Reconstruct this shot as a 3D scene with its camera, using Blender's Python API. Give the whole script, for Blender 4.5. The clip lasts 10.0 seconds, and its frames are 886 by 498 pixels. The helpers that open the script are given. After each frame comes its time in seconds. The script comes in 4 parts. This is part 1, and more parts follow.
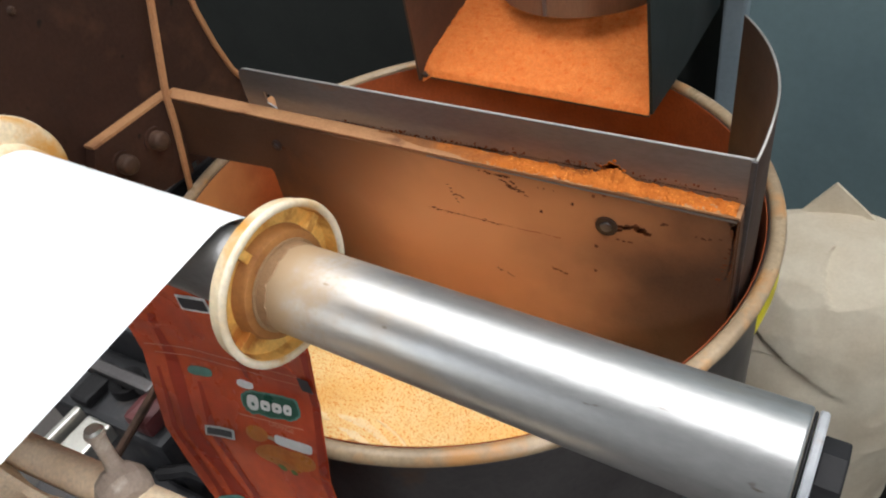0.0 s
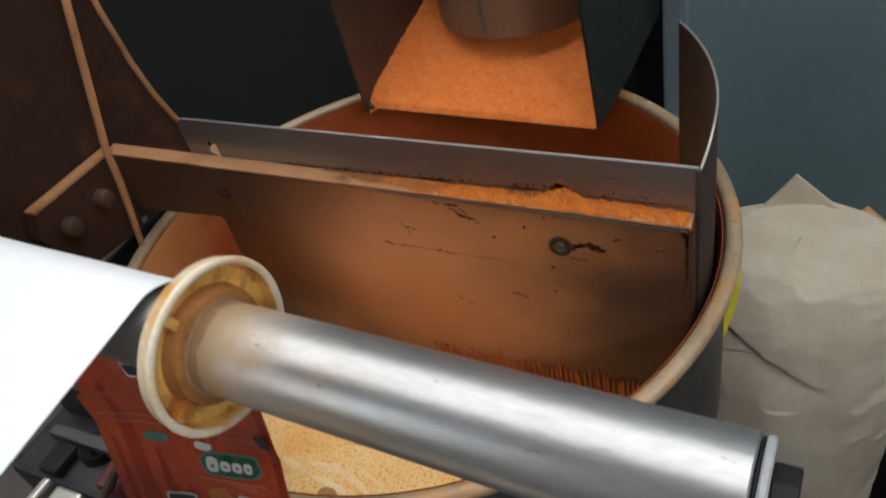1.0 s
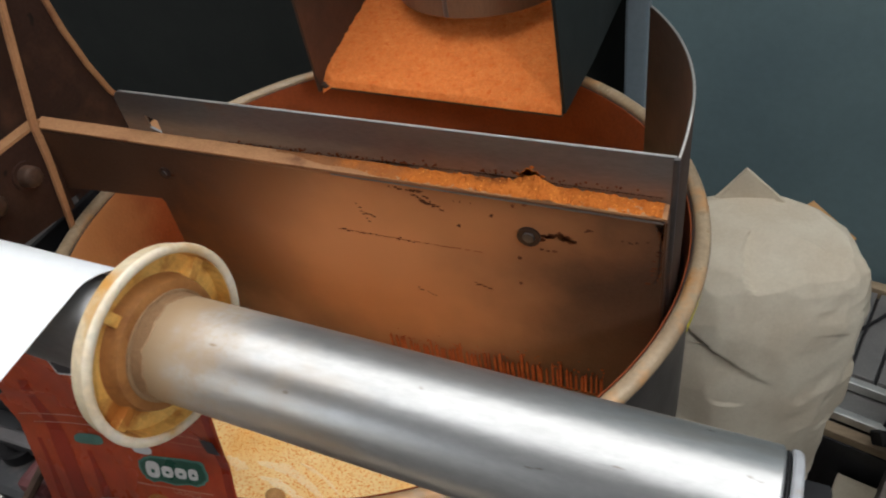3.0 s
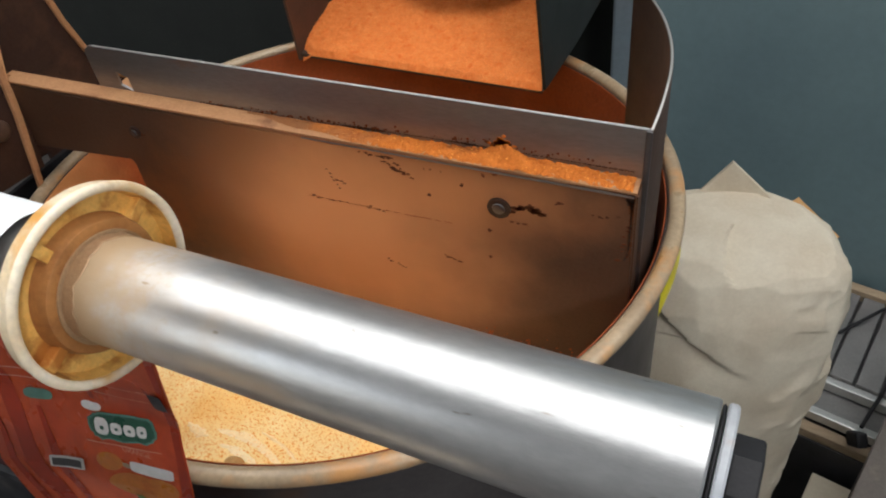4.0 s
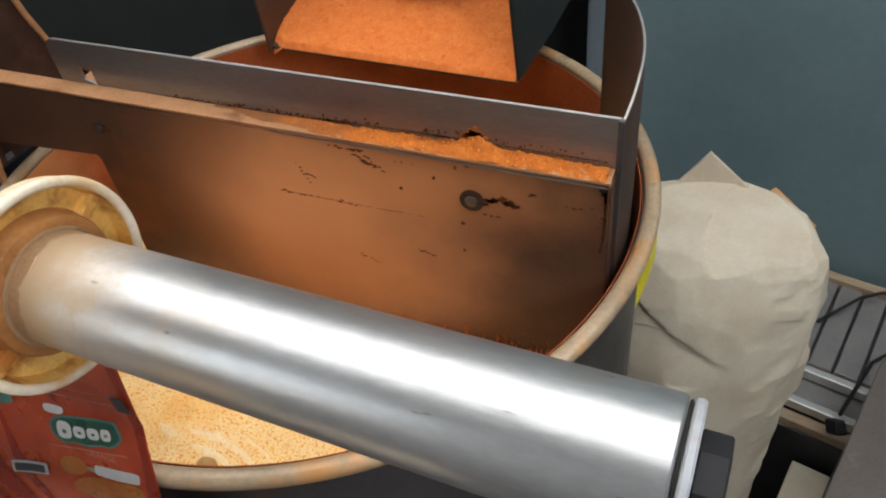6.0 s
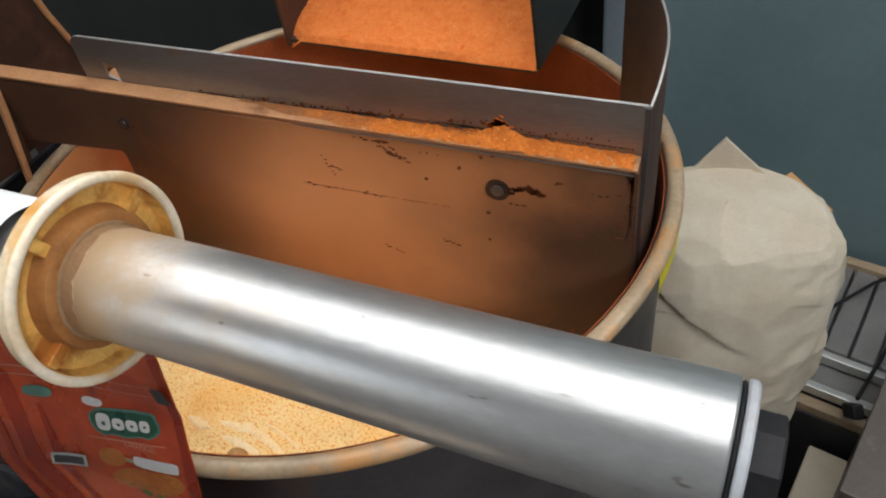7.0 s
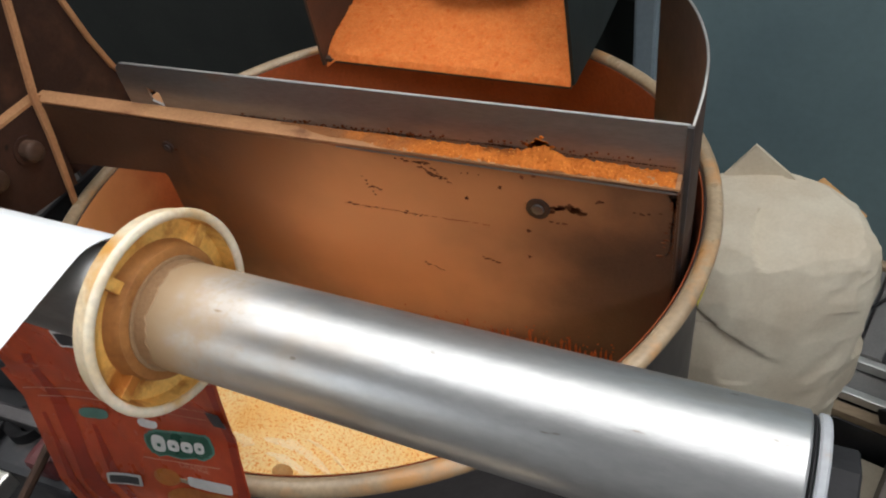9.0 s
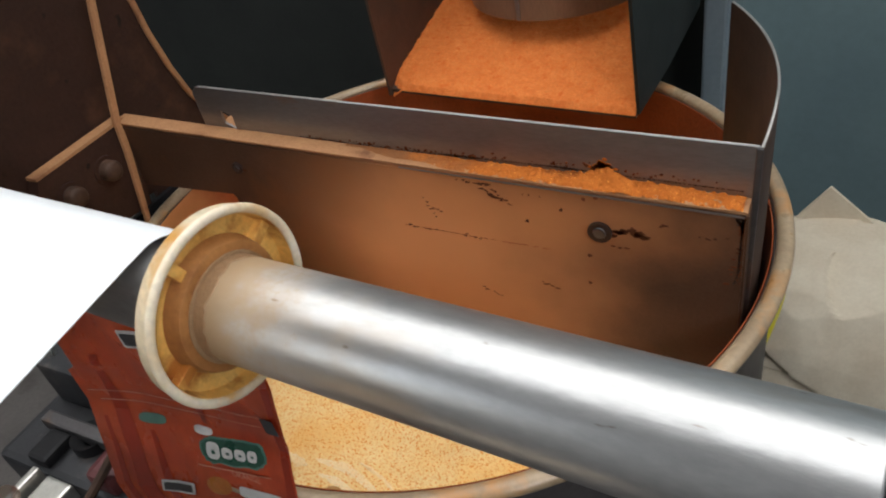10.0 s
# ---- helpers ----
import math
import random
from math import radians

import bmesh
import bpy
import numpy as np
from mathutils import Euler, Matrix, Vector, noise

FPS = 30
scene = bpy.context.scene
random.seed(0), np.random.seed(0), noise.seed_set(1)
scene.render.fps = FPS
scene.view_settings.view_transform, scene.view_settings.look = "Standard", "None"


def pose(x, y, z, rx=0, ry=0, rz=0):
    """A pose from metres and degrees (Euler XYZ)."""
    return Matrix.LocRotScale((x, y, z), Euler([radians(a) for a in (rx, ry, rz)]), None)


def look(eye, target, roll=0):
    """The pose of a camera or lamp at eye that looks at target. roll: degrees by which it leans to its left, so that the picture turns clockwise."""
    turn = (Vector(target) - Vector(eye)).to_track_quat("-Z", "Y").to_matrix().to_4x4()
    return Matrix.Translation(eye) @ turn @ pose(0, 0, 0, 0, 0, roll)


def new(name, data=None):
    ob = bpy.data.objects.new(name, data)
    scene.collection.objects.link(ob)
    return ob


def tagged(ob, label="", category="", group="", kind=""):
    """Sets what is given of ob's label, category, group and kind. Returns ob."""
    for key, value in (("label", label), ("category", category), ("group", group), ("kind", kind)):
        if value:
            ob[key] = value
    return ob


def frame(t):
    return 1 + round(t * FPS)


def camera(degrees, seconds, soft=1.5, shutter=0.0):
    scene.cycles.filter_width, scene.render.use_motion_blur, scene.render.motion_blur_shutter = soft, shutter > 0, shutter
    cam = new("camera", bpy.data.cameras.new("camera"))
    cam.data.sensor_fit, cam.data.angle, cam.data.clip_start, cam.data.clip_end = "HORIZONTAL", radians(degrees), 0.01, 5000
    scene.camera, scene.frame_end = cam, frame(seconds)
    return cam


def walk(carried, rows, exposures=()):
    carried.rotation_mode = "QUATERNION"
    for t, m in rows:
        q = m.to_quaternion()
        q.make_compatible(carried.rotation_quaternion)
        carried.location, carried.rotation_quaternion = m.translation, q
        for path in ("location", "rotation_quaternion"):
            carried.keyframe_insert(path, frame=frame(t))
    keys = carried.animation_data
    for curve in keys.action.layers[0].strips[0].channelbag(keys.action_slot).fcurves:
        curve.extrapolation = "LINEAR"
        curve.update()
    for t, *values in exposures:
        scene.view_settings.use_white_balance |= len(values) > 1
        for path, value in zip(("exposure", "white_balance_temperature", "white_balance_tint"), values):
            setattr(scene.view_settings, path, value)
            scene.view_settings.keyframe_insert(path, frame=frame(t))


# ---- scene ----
cam = camera(61.93, 10.0, 2.0, 0.5)
# seconds, eye in metres, turns in degrees
ROWS = [
    (0.0, 0.2711, -0.4050, 1.4624, 48.754, 8.709, 28.325),
    (0.5, 0.2773, -0.4059, 1.4575, 50.269, 9.505, 28.640),
    (0.7, 0.2740, -0.4030, 1.4480, 49.591, 9.659, 27.452),
    (1.0, 0.2820, -0.3846, 1.4592, 49.460, 11.894, 23.644),
    (1.2, 0.2700, -0.4020, 1.4720, 51.353, 10.969, 23.856),
    (1.5, 0.2539, -0.3993, 1.4591, 49.775, 11.358, 24.609),
    (1.7, 0.2500, -0.3960, 1.4580, 48.914, 11.496, 24.705),
    (2.0, 0.2505, -0.3833, 1.4571, 49.178, 10.486, 22.882),
    (2.5, 0.2510, -0.3771, 1.4497, 48.375, 9.143, 21.087),
    (3.8, 0.2706, -0.3636, 1.4320, 47.608, 6.706, 21.004),
    (4.0, 0.2714, -0.3709, 1.4267, 47.586, 6.119, 21.787),
    (4.5, 0.2771, -0.3647, 1.4257, 47.257, 6.187, 20.575),
    (5.0, 0.2747, -0.3699, 1.4250, 47.750, 5.776, 21.019),
    (5.5, 0.2762, -0.3613, 1.4207, 47.396, 5.509, 20.570),
    (7.0, 0.2654, -0.3704, 1.4237, 46.273, 6.847, 20.150),
    (7.5, 0.2582, -0.3685, 1.4300, 46.128, 7.478, 20.052),
    (8.0, 0.2556, -0.3743, 1.4344, 46.282, 7.912, 20.447),
    (8.5, 0.2525, -0.3767, 1.4343, 46.606, 8.172, 20.867),
    (9.0, 0.2537, -0.3720, 1.4357, 46.667, 8.492, 20.784),
    (9.5, 0.2458, -0.3701, 1.4438, 48.010, 10.499, 22.372),
    (9.7, 0.2470, -0.3770, 1.4320, 50.060, 10.351, 24.201),
    (10.0, 0.2568, -0.3811, 1.4219, 51.154, 10.344, 25.553),
]
walk(cam, [(t, pose(x, y, z, rx, ry, rz)) for t, x, y, z, rx, ry, rz in ROWS],
     exposures=[(0.0, -0.23, 6250, 10), (0.5, -0.68, 6250, 10), (1.0, -0.85, 6250, 10), (1.5, -0.75, 6250, 10), (2.0, -1.10, 6250, 10), (2.5, -0.91, 6250, 10), (2.8, -0.80, 6250, 10), (3.7, -0.43, 6250, 10), (4.5, -0.33, 6250, 10), (5.5, -0.31, 6250, 10), (7.0, -0.41, 6250, 10), (9.0, -0.49, 6250, 10), (9.5, -0.56, 6250, 10), (10.0, -0.61, 6250, 10)])

# ---- light ----
world = bpy.data.worlds.new("world")
scene.world = world
world.use_nodes = True
sky = world.node_tree.nodes.new("ShaderNodeTexSky")
sky.sky_type, sky.sun_disc = "NISHITA", False
sky.sun_elevation, sky.sun_rotation = radians(35), radians(200)
world.node_tree.links.new(sky.outputs[0], world.node_tree.nodes["Background"].inputs[0])
world.node_tree.nodes["Background"].inputs[1].default_value = 0.08


def area_lamp(name, eye, target, sx, sy, watts, colour):
    lamp = bpy.data.lights.new(name, "AREA")
    lamp.shape, lamp.size, lamp.size_y, lamp.energy, lamp.color = "RECTANGLE", sx, sy, watts, colour
    ob = new(name, lamp)
    ob.matrix_world = look(eye, target)
    return ob


BATTENS = ((0.0, 0.24, 1.0, 14.0), (0.0, -0.52, 0.34, 9.0))   # middle, width and power of the ceiling lights
# Unseen fill light added from behind, on the left
area_lamp("front_fill_light", (-1.25, -1.9, 1.75), (-0.1, 0.0, 1.1), 0.9, 1.0, 9, (0.93, 0.98, 1.0))
for bx, by, wide, watts in BATTENS:
    area_lamp("batten_light", (bx, by, 2.525), (bx, by, 0.0), 3.4, wide, watts, (0.94, 0.98, 1.0))
# Unseen lamp added to light the shaft and wall from the right
area_lamp("right_fill_light", (1.15, -1.1, 2.1), (0.1, -0.1, 1.1), 0.26, 0.26, 15, (0.97, 0.98, 1.0))

# ---- materials ----
S, RIM = 0.25, 1.10            # the drum's radius and the height of its rim


def V(x, y, z):
    """A place in drum radii from the middle of the rim, in metres."""
    return Vector((x * S, y * S, RIM + z * S))


def rgb(c):
    return (*c, 1.0)


def material(name, base, other=None, rough=0.5, metal=0.0, scale=40.0, fine=400.0, amount=0.6, bump=0.15, speck=None, speck_scale=300.0,
             speck_at=0.7, stain=None, stain_scale=12.0, stain_at=0.55, stretch=(1, 1, 1), gloss=0.15, subsurface=0.0, spec=0.5):
    """A surface with colour variation at two scales, stains, specks, uneven gloss and fine relief."""
    m = bpy.data.materials.new(name)
    m.use_nodes = True
    nt = m.node_tree
    b = nt.nodes["Principled BSDF"]
    n, link = nt.nodes.new, nt.links.new
    tex = n("ShaderNodeTexCoord")
    mp = n("ShaderNodeMapping")
    mp.inputs["Scale"].default_value = stretch
    link(tex.outputs["Object"], mp.inputs[0])

    def noise_tex(sc, detail=4.0, rough_=0.6):
        t = n("ShaderNodeTexNoise")
        t.inputs["Scale"].default_value, t.inputs["Detail"].default_value, t.inputs["Roughness"].default_value = sc, detail, rough_
        link(mp.outputs[0], t.inputs["Vector"])
        return t.outputs["Fac"]

    def ramp(fac, lo, hi):
        r = n("ShaderNodeMapRange")
        r.inputs["From Min"].default_value, r.inputs["From Max"].default_value = lo, hi
        link(fac, r.inputs["Value"])
        return r.outputs[0]

    def mix(fac, a, c):
        x = n("ShaderNodeMix")
        x.data_type = "RGBA"
        for sock, val in ((x.inputs[0], fac), (x.inputs[6], a), (x.inputs[7], c)):
            if isinstance(val, (tuple, float)):
                sock.default_value = val
            else:
                link(val, sock)
        return x.outputs[2]

    other = other or tuple(0.6 * c for c in base)
    large, small = noise_tex(scale), noise_tex(fine, 3.0)
    col = mix(ramp(large, 0.5 - 0.3 * amount, 0.5 + 0.3 * amount), rgb(base), rgb(other))
    dark = mix(ramp(small, 0.35, 0.75), rgb((1, 1, 1)), rgb((0.72, 0.72, 0.72)))
    mul = n("ShaderNodeMix")
    mul.data_type, mul.blend_type = "RGBA", "MULTIPLY"
    mul.inputs[0].default_value = amount
    link(col, mul.inputs[6])
    link(dark, mul.inputs[7])
    col = mul.outputs[2]
    if stain:
        s_fac = ramp(noise_tex(stain_scale, 5.0), stain_at, stain_at + 0.12)
        col = mix(s_fac, col, rgb(stain))
    if speck:
        p_fac = ramp(noise_tex(speck_scale, 2.0), speck_at, speck_at + 0.05)
        col = mix(p_fac, col, rgb(speck))
    link(col, b.inputs["Base Color"])
    r = n("ShaderNodeMapRange")
    r.inputs["To Min"].default_value, r.inputs["To Max"].default_value = max(0.03, rough - gloss), min(1.0, rough + gloss)
    link(large, r.inputs["Value"])
    link(r.outputs[0], b.inputs["Roughness"])
    b.inputs["Metallic"].default_value = metal
    b.inputs["Specular IOR Level"].default_value = spec
    if subsurface:
        b.inputs["Subsurface Weight"].default_value = subsurface
        b.inputs["Subsurface Radius"].default_value = (0.01, 0.006, 0.003)
    if bump:
        bp = n("ShaderNodeBump")
        bp.inputs["Strength"].default_value, bp.inputs["Distance"].default_value = bump, 0.001
        link(small, bp.inputs["Height"])
        link(bp.outputs[0], b.inputs["Normal"])
    return m


PIPE_DUST = material("dusted_pipe", (0.3, 0.17, 0.095), (0.2, 0.12, 0.075), 0.42, 0.2, 12, 350, 0.7, 0.15, stretch=(2, 2, 0.4))
POLISHED = material("polished_steel", (0.53, 0.525, 0.52), (0.43, 0.42, 0.41), 0.35, 0.86, 18, 420, 0.5, 0.08, stain=(0.42, 0.37, 0.32), stain_scale=24, stain_at=0.58, speck=(0.2, 0.16, 0.12), speck_scale=210, speck_at=0.72, gloss=0.09, stretch=(0.35, 1, 1))
SHEET = material("sheet_steel", (0.33, 0.325, 0.325), (0.26, 0.25, 0.245), 0.38, 0.85, 14, 350, 0.5, 0.08, stain=(0.4, 0.2, 0.1), stain_scale=16, stain_at=0.66, stretch=(0.5, 0.5, 2))
SHEET_DUST = material("sheet_dusted", (0.1, 0.052, 0.032), (0.06, 0.037, 0.028), 0.6, 0.3, 16, 350, 0.6, 0.2)
PLATE = material("dusted_plate", (0.088, 0.05, 0.035), (0.055, 0.033, 0.025), 0.5, 0.4, 14, 450, 0.9, 0.18, stain=(0.17, 0.075, 0.032), stain_scale=7, stain_at=0.55, spec=0.3)


CAKED = material("caked_powder", (0.38, 0.08, 0.013), (0.24, 0.045, 0.008), 0.85, 0.0, 12, 300, 0.7, 0.6, speck=(0.2, 0.05, 0.01), speck_scale=160, speck_at=0.7)


def dust_light_cloud(m, centre, reach, colour, rough, least=0.12, most=1.0, grain=14.0, wobble=0.9):
    """A cloud of settled powder, or of light put into the colour, thickest at its middle, with a noisy border."""
    nt = m.node_tree
    b = nt.nodes["Principled BSDF"]
    n, link = nt.nodes.new, nt.links.new
    geo, away = n("ShaderNodeNewGeometry"), n("ShaderNodeVectorMath")
    away.operation = "SUBTRACT"
    away.inputs[1].default_value = centre
    link(geo.outputs["Position"], away.inputs[0])
    squash, length = n("ShaderNodeVectorMath"), n("ShaderNodeVectorMath")
    squash.operation, length.operation = "DIVIDE", "LENGTH"
    squash.inputs[1].default_value = reach
    link(away.outputs[0], squash.inputs[0])
    link(squash.outputs[0], length.inputs[0])
    wob, add, rng = n("ShaderNodeTexNoise"), n("ShaderNodeMath"), n("ShaderNodeMapRange")
    wob.inputs["Scale"].default_value, wob.inputs["Detail"].default_value = grain, 6.0
    link(geo.outputs["Position"], wob.inputs["Vector"])
    add.operation = "MULTIPLY_ADD"
    add.inputs[1].default_value = wobble
    link(wob.outputs["Fac"], add.inputs[0])
    link(length.outputs["Value"], add.inputs[2])
    rng.inputs["From Min"].default_value, rng.inputs["From Max"].default_value = 0.1 + 0.5 * wobble, 1.15 + 0.5 * wobble
    rng.inputs["To Min"].default_value, rng.inputs["To Max"].default_value = most, least
    rng.interpolation_type = "SMOOTHSTEP"
    link(add.outputs[0], rng.inputs["Value"])
    for sock, value in (("Base Color", rgb(colour)), ("Roughness", rough), ("Metallic", 0.0)):
        old = b.inputs[sock].links[0].from_socket if b.inputs[sock].links else None
        x = n("ShaderNodeMix")
        if sock == "Base Color":
            x.data_type = "RGBA"
            a, c, o = x.inputs[6], x.inputs[7], x.outputs[2]
        else:
            a, c, o = x.inputs[2], x.inputs[3], x.outputs[0]
        link(rng.outputs[0], x.inputs[0])
        c.default_value = value
        if old:
            link(old, a)
        else:
            a.default_value = b.inputs[sock].default_value
        link(o, b.inputs[sock])


# Orange dust; the plate's warm lit middle is put into the same colour
dust_light_cloud(PLATE, V(0.08, -0.178, 0.0), (0.58 * S, 10.0, 0.5 * S), (0.77, 0.34, 0.135), 0.7, 0.05, 0.9, 7.0, 1.1)
dust_light_cloud(PLATE, V(0.45, -0.178, 0.2), (0.55 * S, 10.0, 0.17 * S), (0.72, 0.29, 0.1), 0.75, 0.0, 0.55, 16.0, 1.1)
# The drum wall's lit left side is put into the coating's colour
dust_light_cloud(CAKED, V(-0.93, -0.3, 0.0), (0.32 * S, 0.4 * S, 0.5 * S), (0.66, 0.3, 0.11), 0.8, 0.0, 0.85, 20.0, 0.7)
dust_light_cloud(POLISHED, V(0.3, -1.03, 0.55), (0.27 * S, 10.0, 10.0), (0.44, 0.33, 0.22), 0.5, 0.0, 0.5, 90.0, 1.7)
dust_light_cloud(POLISHED, V(0.3, -1.03, 0.55), (0.14 * S, 10.0, 10.0), (0.38, 0.23, 0.115), 0.6, 0.0, 0.85, 60.0, 1.8)
dust_light_cloud(POLISHED, V(0.33, -1.03, 0.55), (0.11 * S, 10.0, 10.0), (0.4, 0.28, 0.15), 0.55, 0.0, 0.45, 320.0, 3.2)
POWDER = material("orange_powder", (0.9, 0.29, 0.075), (0.78, 0.19, 0.04), 0.95, 0.0, 110, 900, 0.9, 1.0, speck=(0.74, 0.19, 0.035), speck_scale=480, speck_at=0.57, stain=(0.7, 0.14, 0.022), stain_scale=150, stain_at=0.56, spec=0.1)
# Same powder as POWDER; the bed's strong light is put into this paler colour
POWDER_LIT = material("strongly_lit_powder", (0.97, 0.77, 0.38), (0.96, 0.58, 0.19), 0.85, 0.0, 9, 900, 0.45, 0.7, speck=(0.8, 0.31, 0.06), speck_scale=600, speck_at=0.555, spec=0.25)
POWDER_SPILT = material("spilt_powder", (0.66, 0.2, 0.035), (0.44, 0.115, 0.02), 0.95, 0.0, 70, 900, 0.9, 0.9, speck=(0.82, 0.32, 0.06), speck_scale=600, speck_at=0.64, stain=(0.24, 0.07, 0.018), stain_scale=55, stain_at=0.58, spec=0.06)
dust_light_cloud(POWDER_SPILT, V(-0.14, -0.15, 0.29), (0.42 * S, 10.0, 10.0), (0.22, 0.1, 0.045), 0.85, 0.0, 0.9, 60.0, 1.4)
FLECK = material("rust_brown_flecks", (0.19, 0.06, 0.02), (0.08, 0.026, 0.012), 0.6, 0.0, 60, 300, 0.7, 0.3, spec=0.2)
TEETH = material("red_caked_powder", (0.56, 0.14, 0.025), (0.3, 0.06, 0.012), 0.85, 0.0, 60, 400, 0.8, 0.4)
GREASE = material("brown_grease", (0.045, 0.018, 0.01), (0.025, 0.011, 0.008), 0.5, 0.0, 60, 300, 0.6, 0.3)
RIM_MAT = material("dusty_rim", (0.54, 0.4, 0.25), (0.26, 0.18, 0.11), 0.3, 0.05, 12, 300, 0.9, 0.3, stain=(0.5, 0.25, 0.09), stain_scale=18, stain_at=0.54)
DRUM_STEEL = material("drum_steel", (0.16, 0.15, 0.15), (0.1, 0.09, 0.09), 0.42, 0.8, 10, 250, 0.6, 0.1, stain=(0.22, 0.12, 0.06), stain_scale=9, stain_at=0.6)
RUSTY = material("brown_machine_plate", (0.06, 0.026, 0.016), (0.024, 0.012, 0.009), 0.7, 0.0, 9, 300, 0.8, 0.3, stain=(0.085, 0.037, 0.02), stain_scale=9, stain_at=0.57, speck=(0.012, 0.008, 0.006), speck_scale=45, speck_at=0.7, spec=0.2)
DUST_EDGE = material("dust_on_edge", (0.5, 0.26, 0.12), (0.36, 0.17, 0.08), 0.85, 0.0, 30, 500, 0.8, 0.5, stain=(0.2, 0.09, 0.045), stain_scale=30, stain_at=0.6, spec=0.2)
BOLT = material("dusty_bolt", (0.12, 0.062, 0.038), (0.045, 0.026, 0.018), 0.6, 0.2, 60, 600, 0.8, 0.4, spec=0.3)
IVORY = material("ivory_plastic", (0.86, 0.73, 0.52), (0.72, 0.52, 0.28), 0.45, 0.0, 35, 400, 0.8, 0.25, stain=(0.62, 0.31, 0.07), stain_scale=28, stain_at=0.51, subsurface=0.1)
IVORY_LIP = material("ivory_plastic_lip", (0.87, 0.78, 0.63), (0.77, 0.58, 0.35), 0.45, 0.0, 30, 400, 0.6, 0.2, stain=(0.66, 0.4, 0.16), stain_scale=34, stain_at=0.6, subsurface=0.1)
YELLOWED = material("yellowed_inside", (0.9, 0.58, 0.17), (0.76, 0.36, 0.06), 0.55, 0.0, 40, 400, 0.8, 0.4, stain=(0.4, 0.14, 0.022), stain_scale=45, stain_at=0.5)
BROWN_COLLAR = material("browned_collar", (0.46, 0.2, 0.055), (0.3, 0.115, 0.028), 0.6, 0.0, 30, 400, 0.8, 0.3, stain=(0.2, 0.07, 0.015), stain_scale=40, stain_at=0.56)
DUST_BAND = material("tube_dust", (0.36, 0.21, 0.105), (0.42, 0.27, 0.15), 0.5, 0.3, 30, 600, 0.8, 0.3, stain=(0.26, 0.14, 0.065), stain_scale=50, stain_at=0.6)
FILM_WHITE = material("white_film", (0.9, 0.91, 0.92), (0.86, 0.88, 0.9), 0.35, 0.0, 8, 200, 0.2, 0.02)
FILM_PRINT = material("printed_film", (0.66, 0.11, 0.03), (0.46, 0.052, 0.016), 0.27, 0.0, 26, 120, 0.8, 0.05, stretch=(1, 1, 0.7), gloss=0.1)
FILM_DARK = material("printed_film_stripe", (0.4, 0.036, 0.01), (0.28, 0.024, 0.008), 0.28, 0.0, 14, 200, 0.5, 0.05)
INK_GREEN = material("green_ink", (0.018, 0.085, 0.052), (0.03, 0.11, 0.07), 0.3, 0.0, 60, 300, 0.3, 0.0)
INK_TEAL = material("teal_ink", (0.13, 0.28, 0.22), (0.09, 0.2, 0.16), 0.3, 0.0, 60, 300, 0.3, 0.0)
INK_WHITE = material("white_ink", (0.78, 0.76, 0.73), (0.7, 0.68, 0.65), 0.3, 0.0, 60, 300, 0.3, 0.0)
# Serves the caption's ink and the painted crease highlights
INK_AND_GLINT = material("pale_pink_ink_and_glint", (0.66, 0.3, 0.2), (0.6, 0.25, 0.16), 0.3, 0.0, 60, 300, 0.3, 0.0)
INK_BLACK = material("black_ink", (0.03, 0.028, 0.03), (0.05, 0.045, 0.045), 0.35, 0.0, 60, 300, 0.3, 0.0)
INK_YELLOW = material("amber_ink", (0.6, 0.22, 0.04), (0.5, 0.13, 0.02), 0.3, 0.0, 90, 300, 0.6, 0.0)
INK_LEAF = material("leaf_green_ink", (0.12, 0.2, 0.03), (0.07, 0.13, 0.02), 0.3, 0.0, 90, 300, 0.6, 0.0)
PAPER = material("kraft_paper", (0.62, 0.545, 0.425), (0.55, 0.465, 0.35), 0.8, 0.0, 10, 250, 0.28, 0.12, stain=(0.56, 0.45, 0.32), stain_scale=7, stain_at=0.62, spec=0.2)
TAPE = material("brown_tape", (0.5, 0.27, 0.1), (0.42, 0.22, 0.08), 0.6, 0.0, 30, 300, 0.5, 0.2)
YELLOW = material("yellow_plastic", (0.85, 0.72, 0.02), (0.78, 0.62, 0.02), 0.4, 0.0, 20, 200, 0.3, 0.05)
WALL = material("blue_grey_paint", (0.155, 0.218, 0.232), (0.125, 0.178, 0.195), 0.34, 0.0, 1.4, 60, 0.3, 0.02, gloss=0.08)
PLASTER = material("grey_plaster", (0.42, 0.42, 0.41), (0.36, 0.36, 0.35), 0.8, 0.0, 2.5, 120, 0.4, 0.2)
FLOOR = material("worn_concrete", (0.2, 0.175, 0.16), (0.14, 0.125, 0.115), 0.7, 0.0, 4, 90, 0.7, 0.4, stain=(0.1, 0.085, 0.075), stain_scale=6, stain_at=0.6)
GREY_METAL = material("grey_crate_paint", (0.22, 0.21, 0.2), (0.16, 0.15, 0.145), 0.5, 0.3, 9, 250, 0.6, 0.15, stain=(0.2, 0.18, 0.17), stain_scale=12, stain_at=0.6)
GREY_DARK = material("dark_grey_paint", (0.04, 0.04, 0.044), (0.016, 0.015, 0.017), 0.5, 0.1, 14, 250, 0.8, 0.15, stain=(0.1, 0.085, 0.075), stain_scale=18, stain_at=0.6)
PALE_METAL = material("pale_aluminium", (0.62, 0.61, 0.58), (0.5, 0.49, 0.46), 0.4, 0.7, 14, 300, 0.5, 0.1)
